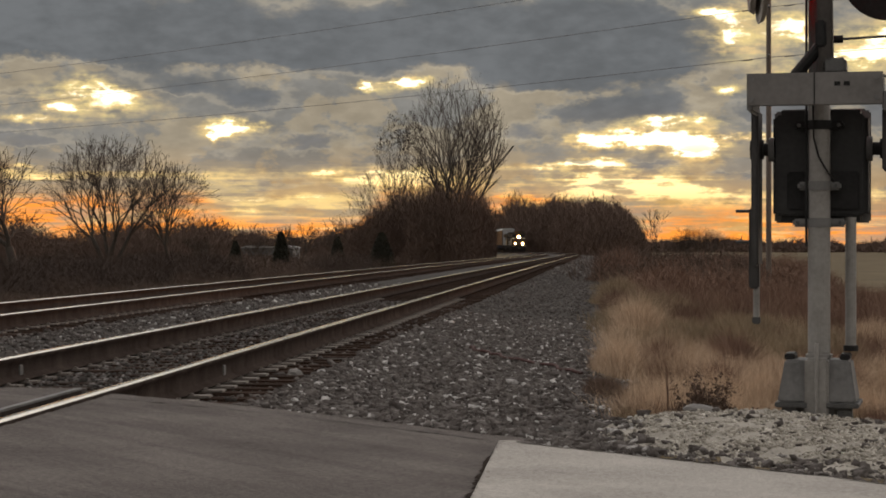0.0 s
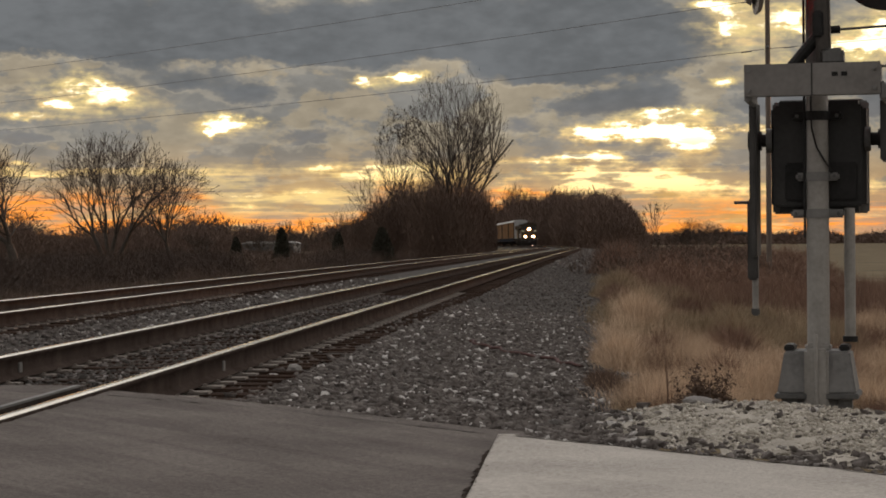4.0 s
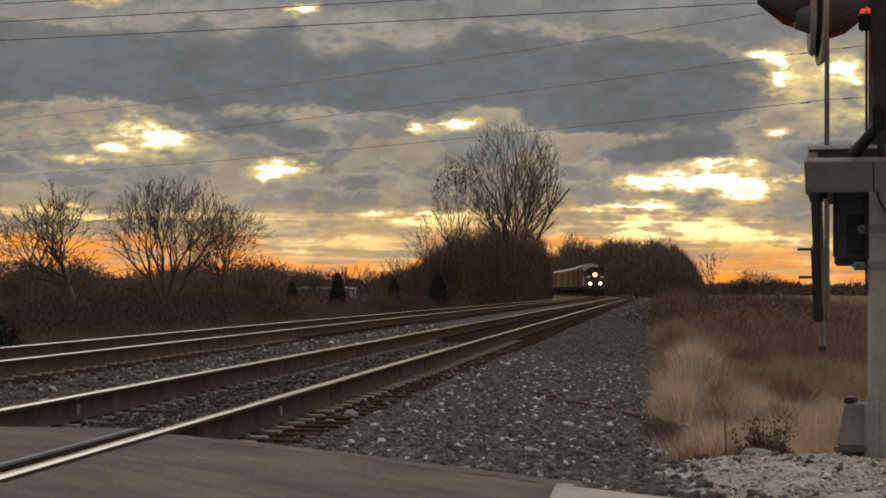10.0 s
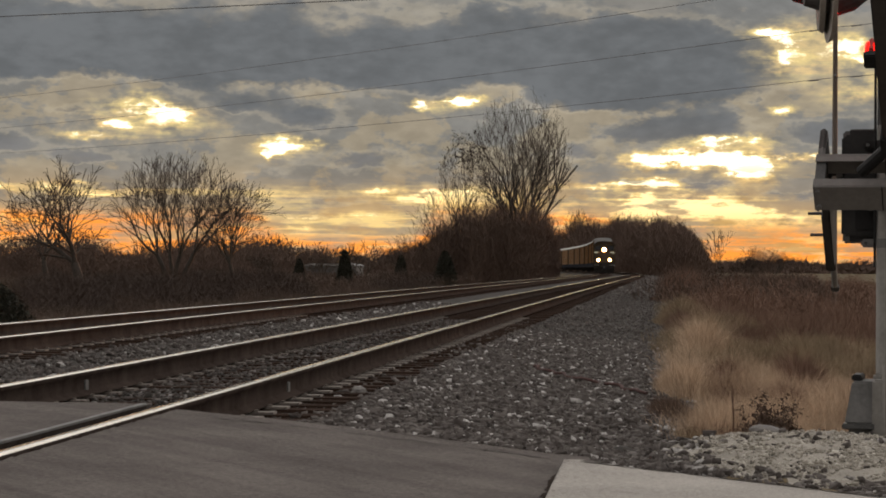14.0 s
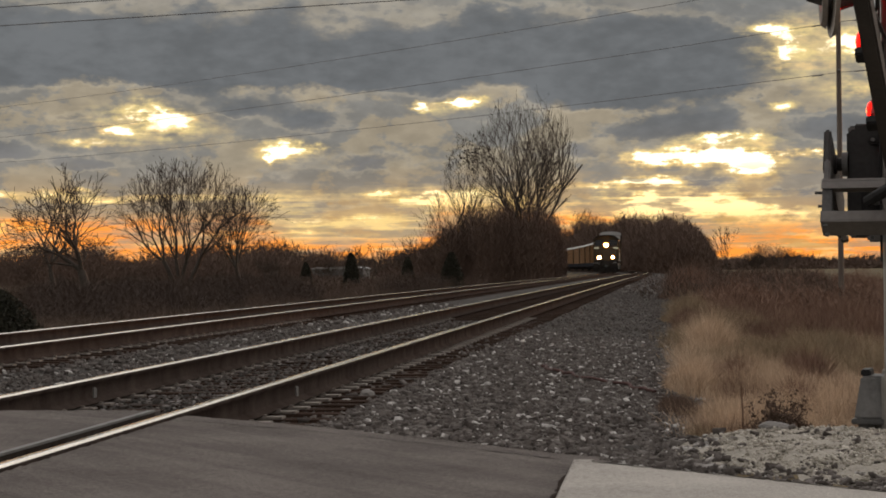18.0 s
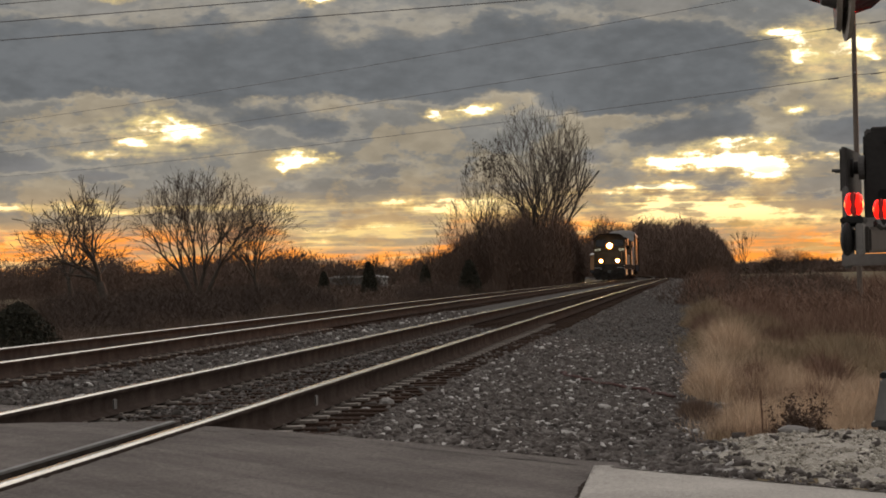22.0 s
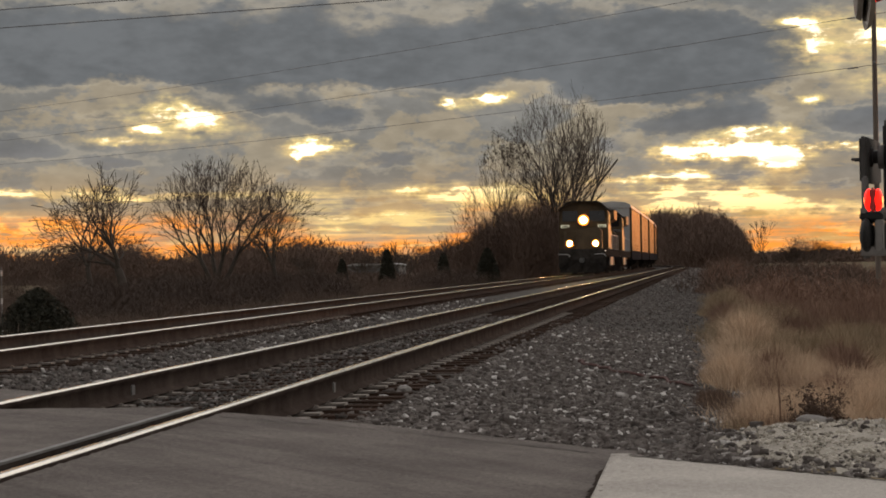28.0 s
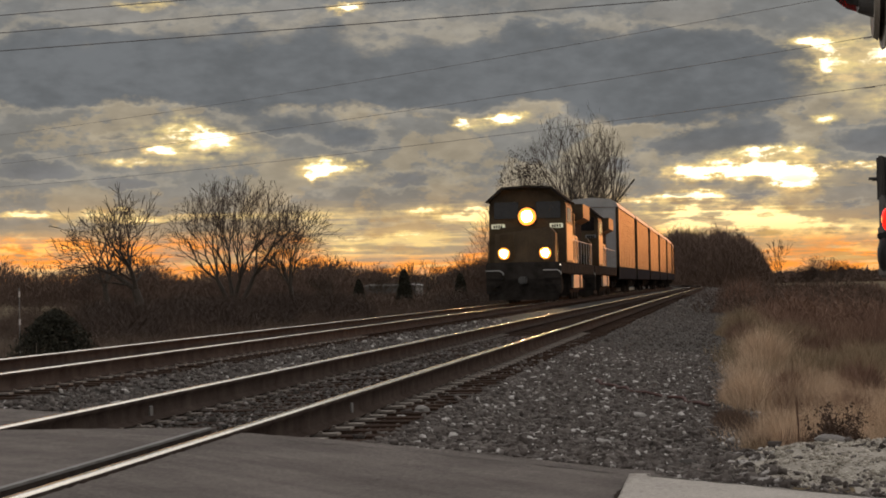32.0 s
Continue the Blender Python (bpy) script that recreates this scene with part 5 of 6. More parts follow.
        x = r.uniform(0.9, 0.085 * y + 1.5)
        cs.append((x, y))
        rs.append(r.uniform(0.6, 1.6))
        hs.append(r.uniform(0.4, 1.1) + 0.004 * y)
    tangle("brush", cs, rs, hs, 55000, 0.4, 0.022, RUSSET, "dark russet brush along the field", "brush", 28)
    # grass and weeds before the signal
    def veg(n, y0, y1, x0, x1, seed, power=1.3):
        rr = np.random.default_rng(seed)
        y = y0 + (y1 - y0) * rr.random(n) ** power
        x = x0 + (x1 - x0) * rr.random(n) + 0.25 * np.sin(y * 1.3)
        return np.stack([x, y], 1)
    def lumps(p, seed, a=1.0):
        q = np.array([noise.fractal(Vector((x * a, y * a * 0.45, seed)), 0.8, 2.0, 3) for x, y in p])
        return q
    def tufts(n, per, y0, y1, x0, x1, seed, spot=0.09, power=1.3):
        c = veg(n, y0, y1, x0, x1, seed, power)
        rr = np.random.default_rng(seed + 1)
        return np.repeat(c, per, 0) + rr.normal(0, spot, (n * per, 2)) * (1.0 + 0.02 * np.repeat(c[:, 1:], per, 0))
    def grass(n, per, y0, y1, x0, x1, seed, high, wide, mat, label, cat, cut, a=1.1, spot=0.09):
        p = tufts(n, per, y0, y1, x0, x1, seed, spot)
        q = lumps(p, seed * 0.37, a) - np.clip((0.40 + 0.22 * np.clip((17 - p[:, 1]) / 2.5, 0, 1) - p[:, 0]) * 1.2, 0, 1)
        keep = (q > cut) & (over_edge(p[:, 0], p[:, 1]) > heap(p[:, 0]) + 0.3 + 0.2 * np.sin(p[:, 0] * 5))
        p, q = p[keep], q[keep]
        stalks("dry_grass" if mat in (GRASS, OLIVE) else "dead_weeds", p, high * np.clip(0.7 + 0.9 * q, 0.45, 1.35), wide, 0.7, mat, label, cat, seed + 2)
    grass(1700, 100, 13.4, 24, 0.20, 4.4, 141, 0.29, 0.0034, GRASS, "tufts of dry tan grass beside the gravel", "grass", -0.12, 0.9, 0.13)
    grass(1300, 70, 20, 36, 0.14, 5.6, 151, 0.40, 0.0046, GRASS, "tall dry tan grass beside the track", "grass", -0.08, 0.7, 0.15)
    grass(620, 60, 34, 64, 0.25, 3.0, 161, 0.42, 0.008, OLIVE, "pale dry grass along the ballast", "grass", 0.0, 0.5, 0.22)
    grass(1500, 60, 14.2, 27, 0.2, 5, 171, 0.26, 0.0042, RUSSET, "russet dead weeds among the grass", "weeds", -0.06, 0.9, 0.14)
    grass(1200, 60, 25, 48, 0.35, 2.6, 201, 0.42, 0.0062, OLIVE, "faded olive tan grass beside the track", "grass", -0.15, 0.6, 0.2)
    grass(1300, 60, 25, 44, 1.7, 7, 191, 0.45, 0.0065, RUSSET, "russet dead weeds behind the grass", "weeds", -0.15, 0.6, 0.2)
    grass(900, 56, 36, 64, 1.3, 9, 181, 0.72, 0.009, RUSSET, "russet dead weeds along the field", "weeds", -0.2, 0.6, 0.25)
    # rounded clumps at the ballast's edge
    for x, y, w, h, n, seed, mat, label in ((0.27, 21.5, 0.24, 0.36, 8000, 191, GRASS, "rounded clump of tan grass at the ballast"), (0.55, 47, 0.45, 0.62, 11000, 192, OLIVE, "tall tan grass clump beside the ballast"),
                                            (1.45, 41, 0.6, 0.50, 9000, 193, OLIVE, "tall tan grass clump in the weeds"), (0.30, 15.4, 0.20, 0.15, 4000, 194, OLIVE, "low tan grass clump behind the gravel"),
                                            (0.95, 78, 0.8, 1.3, 8000, 195, RUSSET, "dark russet weed clump beside the ballast"), (0.10, 18.3, 0.20, 0.17, 3500, 196, WEEDLEAF, "dark low weeds at the foot of the ballast"),
                                            (1.15, 19.5, 0.16, 0.36, 2200, 211, RUSSET, "russet weed clump in the tan grass"), (1.75, 18.0, 0.20, 0.33, 2600, 212, RUSSET, "russet weed clump in the tan grass"),
                                            (2.3, 21.0, 0.26, 0.44, 3200, 213, RUSSET, "tall russet weed clump in the tan grass"), (0.75, 23.5, 0.15, 0.36, 2000, 214, RUSSET, "russet weed clump in the tan grass"),
                                            (1.55, 24.0, 0.28, 0.46, 3400, 215, RUSSET, "tall russet weed clump in the tan grass"), (0.62, 30.0, 0.30, 0.66, 6000, 216, GRASS, "tall pale grass clump beside the track"),
                                            (0.85, 36.0, 0.30, 0.62, 6000, 217, OLIVE, "tall tan grass clump in the weeds"), (0.42, 39.0, 0.20, 0.55, 4500, 218, RUSSET, "dark russet weed clump beside the ballast"),
                                            (1.9, 30.0, 0.34, 0.52, 5000, 219, OLIVE, "tall tan grass clump in the weeds"), (2.9, 27.0, 0.4, 0.5, 5000, 220, OLIVE, "tall tan grass clump in the weeds")):
        rr = np.random.default_rng(seed)
        q = rr.normal(0, 1, (n, 2)) * (w * 0.55, w * 2.0)
        top = h * np.exp(-0.25 * (q[:, 0] / (w * 0.55)) ** 2) * (1 + 0.6 * np.array([noise.noise(Vector((a * 5 / w, b / w, seed))) for a, b in q]))
        stalks("grass_clump" if mat in (GRASS, OLIVE) else "weed_clump", q + (x, y), top, 0.0032 + 0.00010 * y, 0.5, mat, label, "grass" if mat in (GRASS, OLIVE) else "weeds", seed + 3)
    cs, rs, hs = [], [], []
    for i in range(70):
        y = r.uniform(62, 150)
        cs.append((r.uniform(0.010 * y, 0.072 * y), y))
        rs.append(r.uniform(0.8, 1.8))
        hs.append((0.7 + 0.007 * y) * r.uniform(0.7, 1.1))
    tangle("brush", cs, rs, hs, 70000, 0.42, 0.022, BRUSH, "dark leafless brush between track and field", "brush", 29)
    cs, rs, hs = [], [], []
    for i in range(64):
        y = r.uniform(66, 190)
        x = r.uniform(-0.30 * y, -13.5 - 0.02 * y)
        cs.append((x - 6 if -0.172 < x / y < -0.128 else x, y))
        rs.append(r.uniform(1.2, 2.6))
        hs.append(r.uniform(0.9, 1.7) + 0.004 * y)
    tangle("dark_bushes", cs, rs, hs, 90000, 0.5, 0.030, DARKTWIG, "darker bare bushes among the brush", "bush", 30)
    for x, y, h, n, label in ((0.74, 14.5, 0.47, 34, "brown upright dead weed clump at the gravel's edge"), (0.60, 14.3, 0.27, 26, "brown leafy dead weed behind the gravel"), (0.86, 14.6, 0.30, 26, "brown leafy dead weed behind the gravel"), (1.12, 14.7, 0.26, 7, "low brown dead weed at the gravel's edge")):
        w = thing("dead_weed", pose(x, y, float(ground_z(x, y)) - 0.02), label, "weed")
        rr = np.random.default_rng(int(x * 100))
        stalks("stalk_tuft", rr.normal(0, 0.04, (n * 3, 2)), h * 0.9, 0.010, 0.30, WEEDLEAF, "", "", 90, parent=w, base=np.zeros(n * 3))
        # leaves and seed heads in plumes along leaning stems
        lean = rr.normal(0, 0.24, (n, 2))
        tall = h * rr.uniform(0.55, 1.05, n)
        q = rr.random((n, 130)) ** 0.8
        C = np.stack([lean[:, :1] * q * tall[:, None], lean[:, 1:] * q * tall[:, None], q * tall[:, None]], -1) + rr.normal(0, 0.032, (n, 1, 3)) * (1, 1, 0) + rr.normal(0, 0.014, (n, 130, 3)) * (0.7 + q[..., None])
        flakes("foliage", C.reshape(-1, 3), 0.015, WEEDLEAF, w, rr)
    stalks("weed_stem", np.array([(0.50, 14.6), (0.504, 14.61), (0.497, 14.6)]), 0.78, 0.010, 0.02, RUSSET, "single tall dead weed stem", "weed", 48)
    # low brush before the shed
    cs = [(math.tan(radians(r.uniform(-9.9, -7.0))) * q, q) for q in r.uniform(150, 330, 40)]
    tangle("brush", cs, r.uniform(2, 4, 40), r.uniform(1.1, 1.9, 40), 22000, 0.5, 0.07, BRUSH, "low brown brush before a distant shed", "brush", 77)
    # small evergreens beside the far track
    for x, y, h, s, wide in ((-11.8, 37.5, 1.12, 71, 0.95), (-17.2, 175, 3.2, 72, 0.36), (-29.1, 200, 3.5, 74, 0.24), (-33.4, 200, 2.7, 75, 0.28), (-22.6, 190, 3.0, 76, 0.26)):
        nr = np.random.default_rng(s)
        n = 16000
        q = nr.random(n)
        rad = (wide * h * (1 - q) ** 0.65 + 0.03 * h) * np.sqrt(nr.random(n)) * nr.uniform(0.8, 1.08, n)
        a = nr.uniform(0, 6.283, n)
        C = np.stack([np.cos(a) * rad, np.sin(a) * rad, q * h], 1)
        t = thing("evergreen_bush", pose(x, y, float(ground_z(x, y)) - 0.05), "dark rounded evergreen bush" if wide > 0.5 else "small dark conical evergreen in the brush", "bush")
        flakes("foliage", C, 0.032 * h, EVERGREEN, t, nr)
        part("trunk", rod((0, 0, 0), (0, 0, h * 0.7), 0.04 * h, 0.01, 6), BARK, t)


build_plants()


# ---- utility poles and wires ----
def pole(at, h, r, arms, label):
    p = thing("utility_pole", pose(*at), label, "utility pole", "poles")
    part("shaft", rod((0, 0, -0.3), (0, 0, h), r, r * 0.8, 12), POLEWOOD, p)
    for z in arms:
        part("insulator", rod((0, 0, z), (0.0, -0.12, z + 0.12), 0.05, None, 8), GREYBOX, p)
    return p


def span(a, b, sag, r, label):
    a, b = Vector(a), Vector(b)
    pts = [a.lerp(b, i / 24) - Vector((0, 0, 4 * sag * (i / 24) * (1 - i / 24))) for i in range(25)]
    side = (b - a).cross(Vector((0, 0, 1))).normalized()
    verts = [p + side * r * math.cos(1.2566 * i) + Vector((0, 0, r * math.sin(1.2566 * i))) for p in pts for i in range(5)]
    faces = [(5 * k + i, 5 * k + (i + 1) % 5, 5 * k + 5 + (i + 1) % 5, 5 * k + 5 + i) for k in range(24) for i in range(5)]
    return tagged(raw("overhead_wire", verts, faces, CABLE), label, "wire", "wires")


def build_wires():
    pole((6.03, 75, -0.9), 12.6, 0.10, (8.3, 10.0, 11.5), "slim weathered wooden utility pole carrying wires")
    pole((-50, 142, -1.2), 13, 0.12, (8.0, 9.5, 11.4), "weathered wooden utility pole far along the line")
    pole((60, 11, -1.2), 13, 0.12, (8.6, 10.1, 11.8), "weathered wooden utility pole beside the road")
    for z, rise in ((7.42, 0.62), (9.15, 0.42), (10.75, 0.75)):
        span((6.03, 74.9, z), (-50, 141.9, z + rise), 0.35, 0.010, "thin dark overhead wire crossing the sky")
        span((6.03, 74.9, z), (60, 10.9, z), 0.35, 0.010, "thin dark overhead wire crossing the sky")
    pole((-64, 85, -1.2), 13, 0.12, (10.2, 10.8, 11.4), "weathered wooden pole of the nearer line")
    pole((38, 50, -1.2), 13, 0.12, (10.2, 10.8, 11.4), "weathered wooden pole of the nearer line")
    # splice sleeves beside the pole
    for z in (7.42, 9.15, 10.75):
        for side in (-1, 1):
            a = Vector((6.03, 74.9, z)).lerp(Vector((-50, 141.9, z)) if side < 0 else Vector((60, 10.9, z)), 0.012)
            ob = part("wire_splice", rod(a - Vector((0.16, -0.19 if side < 0 else -0.19, 0.03)), a + Vector((0.16, -0.19, -0.03)), 0.018, None, 8), CABLE)
            tagged(ob, "dark splice sleeve on an overhead wire", "wire splice", "splices")
    for z in (8.95, 9.57, 10.17):
        span((-64, 85, z + 0.55), (38, 50, z + 0.15), 0.2, 0.015, "dark overhead wire of the nearer line")


build_wires()


def shed(at, w, h):
    s = thing("distant_shed", pose(*at), "long low grey shed with a pale roof across the brush", "shed")
    part("wall", box(-w / 2, w / 2, 0, 12, 0, h), SHED, s)
    part("roof", prism([(-w / 2 - 0.3, h), (w / 2 + 0.3, h), (w / 2 - 1, h + 0.4), (-w / 2 + 1, h + 0.4)], -0.4, 12.4), SHEDROOF, s)
    for i in range(4):
        part("door", box(-w / 2 + 1 + i * w / 4, -w / 2 + 2.6 + i * w / 4, -0.05, 0, 0, h * 0.75), DARKGREY, s)


shed((-60.2, 395, -1.25), 9.2, 2.3)
post = thing("marker_post", pose(-14.94, 45, -1.0), "slim grey marker post beside the far track", "post")
part("shaft", rod((0, 0, 0), (0, 0, 1.9), 0.014, None, 8), GREYBOX, post)
for z in (0.45, 1.15, 1.75):
    part("band", rod((0, 0, z), (0, 0, z + 0.12), 0.02, None, 10), WHITE, post, "white reflective band")
part("cap", rod((0, 0, 1.9), (0, 0, 1.95), 0.018, None, 8), GREYBOX, post)


def cable_on_ballast():
    """A length of old red-brown cable lying over the stones."""
    pts = [(-1.33, 23.3), (-1.16, 22.6), (-0.99, 22.1), (-0.70, 21.5), (-0.35, 20.8), (-0.12, 20.2)]
    line = []
    for i in range(40):
        f = i / 39 * (len(pts) - 1)
        k = min(int(f), len(pts) - 2)
        x, y = (pts[k][j] + (pts[k + 1][j] - pts[k][j]) * (f - k) for j in (0, 1))
        line.append((x + 0.03 * math.sin(i * 1.3), y, float(ground_z(x, y)) + 0.035 + 0.012 * math.sin(i * 0.9)))
    verts = [(x + 0.016 * math.cos(1.0472 * a), y, z + 0.016 * math.sin(1.0472 * a)) for x, y, z in line for a in range(6)]
    faces = [(6 * k + a, 6 * k + (a + 1) % 6, 6 * k + 6 + (a + 1) % 6, 6 * k + 6 + a) for k in range(39) for a in range(6)]
    ob = raw("old_cable", verts, faces, OLDCABLE, smooth=True)
    return tagged(ob, "length of old red-brown cable lying on the ballast", "cable")


cable_on_ballast()


def lone_stone(at, size, material, label, seed):
    """A rounded boulder, flattened and knocked about."""
    rr = random.Random(seed)
    bm = bmesh.new()
    bmesh.ops.create_icosphere(bm, subdivisions=2, radius=0.5)
    for v in bm.verts:
        v.co = Vector((v.co.x * size[0], v.co.y * size[1], v.co.z * size[2])) * rr.uniform(0.88, 1.1)
    ob = part("boulder", bm, material)
    ob.matrix_world = pose(at[0], at[1], float(ground_z(at[0], at[1])) + size[2] * 0.12, rr.uniform(-8, 8), rr.uniform(-8, 8), rr.uniform(0, 90))
    return tagged(ob, label, "stone", "lone stones")


lone_stone((-2.40, 17.25), (0.15, 0.13, 0.09), STONE_GREY, "smooth grey stone beside the tie ends", 1)
lone_stone((-24.4, 104.2), (0.45, 0.4, 0.4), STONE_PALE, "pale stone in the brush beside the far track", 2)
lone_stone((-17.2, 79.0), (0.75, 0.4, 0.22), STONE_PALE, "flat pale stone in the brush beside the far track", 3)
lone_stone((-0.20, 11.65), (0.13, 0.12, 0.09), STONE_DARK, "dark broken stone at the edge of the gravel", 4)
lone_stone((-0.32, 11.60), (0.11, 0.10, 0.08), STONE_DARK, "dark broken stone at the edge of the gravel", 5)
lone_stone((0.62, 12.6), (0.22, 0.16, 0.07), STONE_GREY, "flat grey stone on the gravel heap", 6)
lone_stone((0.05, 49.5), (0.45, 0.2, 0.12), STONE_DARK, "dark stone at the foot of the ballast", 7)


# ---- the train ----
def truck(parent, y, gauge_r, base, axles, name="truck"):
    t = part(name, box(-1.25, 1.25, y - 0.4, y + 0.4, 0.55, 0.95, 0.05), UNDER, parent, "sooty wheel truck")
    for x in (-1.12, 1.0):
        part("side_frame", box(x, x + 0.12, y - base / 2 - 0.4, y + base / 2 + 0.4, 0.45, 0.85, 0.05), UNDER, t)
    for i in range(axles):
        yy = y - base / 2 + base * i / (axles - 1)
        w = rod((-0.80, yy, gauge_r), (-0.68, yy, gauge_r), gauge_r, None, 24)
        rod((0.68, yy, gauge_r), (0.80, yy, gauge_r), gauge_r, None, 24, w)
        rod((-0.8, yy, gauge_r), (0.8, yy, gauge_r), 0.09, None, 8, w)
        part("wheelset", w, UNDER, t)
    return t


def locomotive(label, lit=True):
    """Its front is at y = 0 and looks to -y; rail tops at z = 0."""
    l = thing("locomotive", Matrix(), label, "locomotive", "locomotives")
    lamp, board, ring = (HEADLAMP, BOARD, HALO_RING) if lit else (GLASS, GREYBOX, BLACK)
    part("underframe", box(-1.5, 1.5, 0.5, 22.0, 1.15, 1.62, 0.03), UNDER, l)
    pil = part("pilot", box(-1.5, 1.5, 0.25, 0.75, 0.35, 1.62, 0.04), UNDER, l, "dark steel front pilot")
    plow = bmesh.new()
    a = [plow.verts.new(v) for v in ((-1.4, 0.2, 0.12), (0, -0.25, 0.12), (1.4, 0.2, 0.12), (1.4, 0.35, 0.95), (0, 0.15, 0.95), (-1.4, 0.35, 0.95))]
    plow.faces.new((a[0], a[1], a[4], a[5])), plow.faces.new((a[1], a[2], a[3], a[4]))
    bmesh.ops.solidify(plow, geom=plow.faces[:], thickness=0.04)
    part("snow_plow", plow, UNDER, pil)
    part("coupler", box(-0.16, 0.16, -0.35, 0.5, 0.75, 1.05, 0.05), DARKGREY, pil)
    for x in (-1.15, 1.15):
        for z in (0.40, 0.68, 0.96):
            part("step", box(x - 0.3, x + 0.3, 0.14, 0.26, z, z + 0.03), BLACK, pil)
        lip = box(x - 0.36, x + 0.20, 0.18, 0.26, 1.275, 1.315, 0.01)
        rod((x + 0.19, 0.22, 1.295), (x + 0.33, 0.22, 1.22), 0.02, None, 8, lip)
        rod((x + 0.33, 0.22, 1.22), (x + 0.36, 0.22, 1.12), 0.02, None, 8, lip)
        part("step_edge", lip, WHITE, pil, "pale curved edge over the front steps")
        part("front_handrail", rod((x * 1.2, 0.3, 1.6), (x * 1.2, 0.3, 2.45), 0.022, None, 8), LOCOBODY, pil)
    # nose and cab
    nose = prism([(-1.22, 1.62), (1.22, 1.62), (1.22, 2.78), (1.0, 3.04), (-1.0, 3.04), (-1.22, 2.78)], 0.95, 2.6)
    for v in nose.verts:
        if v.co.y < 1.2 and v.co.z > 2.5:
            v.co.y += 0.35
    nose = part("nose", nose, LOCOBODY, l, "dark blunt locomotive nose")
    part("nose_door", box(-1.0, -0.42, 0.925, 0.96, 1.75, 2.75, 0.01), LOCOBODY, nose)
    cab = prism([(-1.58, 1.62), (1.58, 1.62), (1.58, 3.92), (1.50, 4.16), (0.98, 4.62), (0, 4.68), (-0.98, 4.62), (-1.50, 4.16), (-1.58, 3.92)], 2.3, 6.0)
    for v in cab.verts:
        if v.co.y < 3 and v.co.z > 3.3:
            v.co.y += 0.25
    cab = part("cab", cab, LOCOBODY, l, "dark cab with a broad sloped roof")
    visor = prism([(-1.70, 4.12), (-1.02, 4.70), (0, 4.76), (1.02, 4.70), (1.70, 4.12), (1.62, 4.07), (0.98, 4.62), (0, 4.68), (-0.98, 4.62), (-1.62, 4.07)], 2.15, 6.2)
    part("roof_rim", visor, UNDER, cab)
    for s in (-1, 1):
        part("windshield", box(min(s * 0.36, s * 1.36), max(s * 0.36, s * 1.36), 2.40, 2.52, 3.42, 4.10, 0.02), GLASS, cab, "dark windshield pane")
        # panel carries the sunlit colour against the dark cab
        part("side_panel", box(min(s * 1.58, s * 1.592), max(s * 1.58, s * 1.592), 2.62, 5.95, 1.7, 3.18), LOCOLIT, cab, "cab side panel, coloured as sunlit")
        part("side_window", box(min(s * 1.58, s * 1.595), max(s * 1.58, s * 1.595), 3.1, 4.9, 3.27, 3.85), GLASS, cab)
        nb = part("number_board", box(s * 1.19 - 0.27, s * 1.19 + 0.27, 2.26, 2.32, 3.02, 3.20, 0.01), board, cab, "white number board")
        for i in range(4):
            part("digit_bar", box(s * 1.19 - 0.19 + i * 0.1, s * 1.19 - 0.12 + i * 0.1, 2.25, 2.262, 3.04, 3.16), BLACK, nb)
        d = part("ditch_light", rod((s * 0.83, 0.86, 1.98), (s * 0.83, 1.0, 1.98), 0.24, None, 20), BLACK, nose, "round ditch light")
        part("lens", rod((s * 0.83, 0.835, 1.98), (s * 0.83, 0.85, 1.98), 0.135, None, 20), lamp, d)
        # glowing ring added behind the lens to draw its halo
        part("halo_ring", rod((s * 0.83, 0.848, 1.98), (s * 0.83, 0.866, 1.98), 0.237, None, 24), ring, d, "ring drawn for the lamp's orange halo")
        if s > 0:
            part("step_light", rod((s * 1.47, 0.24, 1.5), (s * 1.47, 0.26, 1.5), 0.03, None, 10), lamp if not lit else STEPLAMP, pil)
    head = part("headlight", box(-0.38, 0.38, 2.28, 2.5, 3.13, 3.87, 0.1), BLACK, cab, "dark headlight housing")
    part("lens", rod((0, 2.245, 3.50), (0, 2.265, 3.50), 0.21, None, 28), lamp, head, "round headlamp lens")
    # same added halo ring, wider, around the headlamp
    part("halo_ring", rod((0, 2.262, 3.50), (0, 2.285, 3.50), 0.36, None, 32), ring, head, "ring drawn for the lamp's orange halo")
    # long hood
    hood = part("long_hood", box(-0.95, 0.95, 6.0, 21.3, 1.62, 4.20, 0.08), UNDER, l, "dark engine hood behind the cab")
    # cabinet in the painted sunlit colour too
    part("equipment_cabinet", box(-1.42, 1.42, 6.0, 11.6, 1.64, 2.85, 0.04), LOCOLIT, hood, "equipment cabinet behind the cab, coloured as sunlit")
    for y, z in ((6.5, 1.75), (7.6, 1.9), (8.6, 1.75), (9.6, 1.9), (10.6, 1.75)):
        part("cabinet_vent", box(1.42, 1.43, y, y + 0.62, z, z + 0.85), BLACK, hood, "dark louvred door of the cabinet")
    part("blower_box", box(-1.08, 1.08, 6.6, 7.6, 3.95, 4.28, 0.08), UNDER, hood, "grey blower box high on the hood side")
    part("roof_overhang", box(-1.25, 1.25, 5.25, 9.5, 4.30, 4.42, 0.03), UNDER, hood)
    part("radiator_wing", prism([(-1.5, 3.75), (-1.0, 3.5), (1.0, 3.6), (1.42, 3.8), (1.42, 4.45), (-1.42, 4.45)], 15.6, 20.6), LOCOBODY, hood, "flared radiator cabin at the hood's rear")
    part("exhaust_stack", box(-0.5, 0.5, 10.5, 11.5, 4.35, 4.6, 0.03), UNDER, hood)
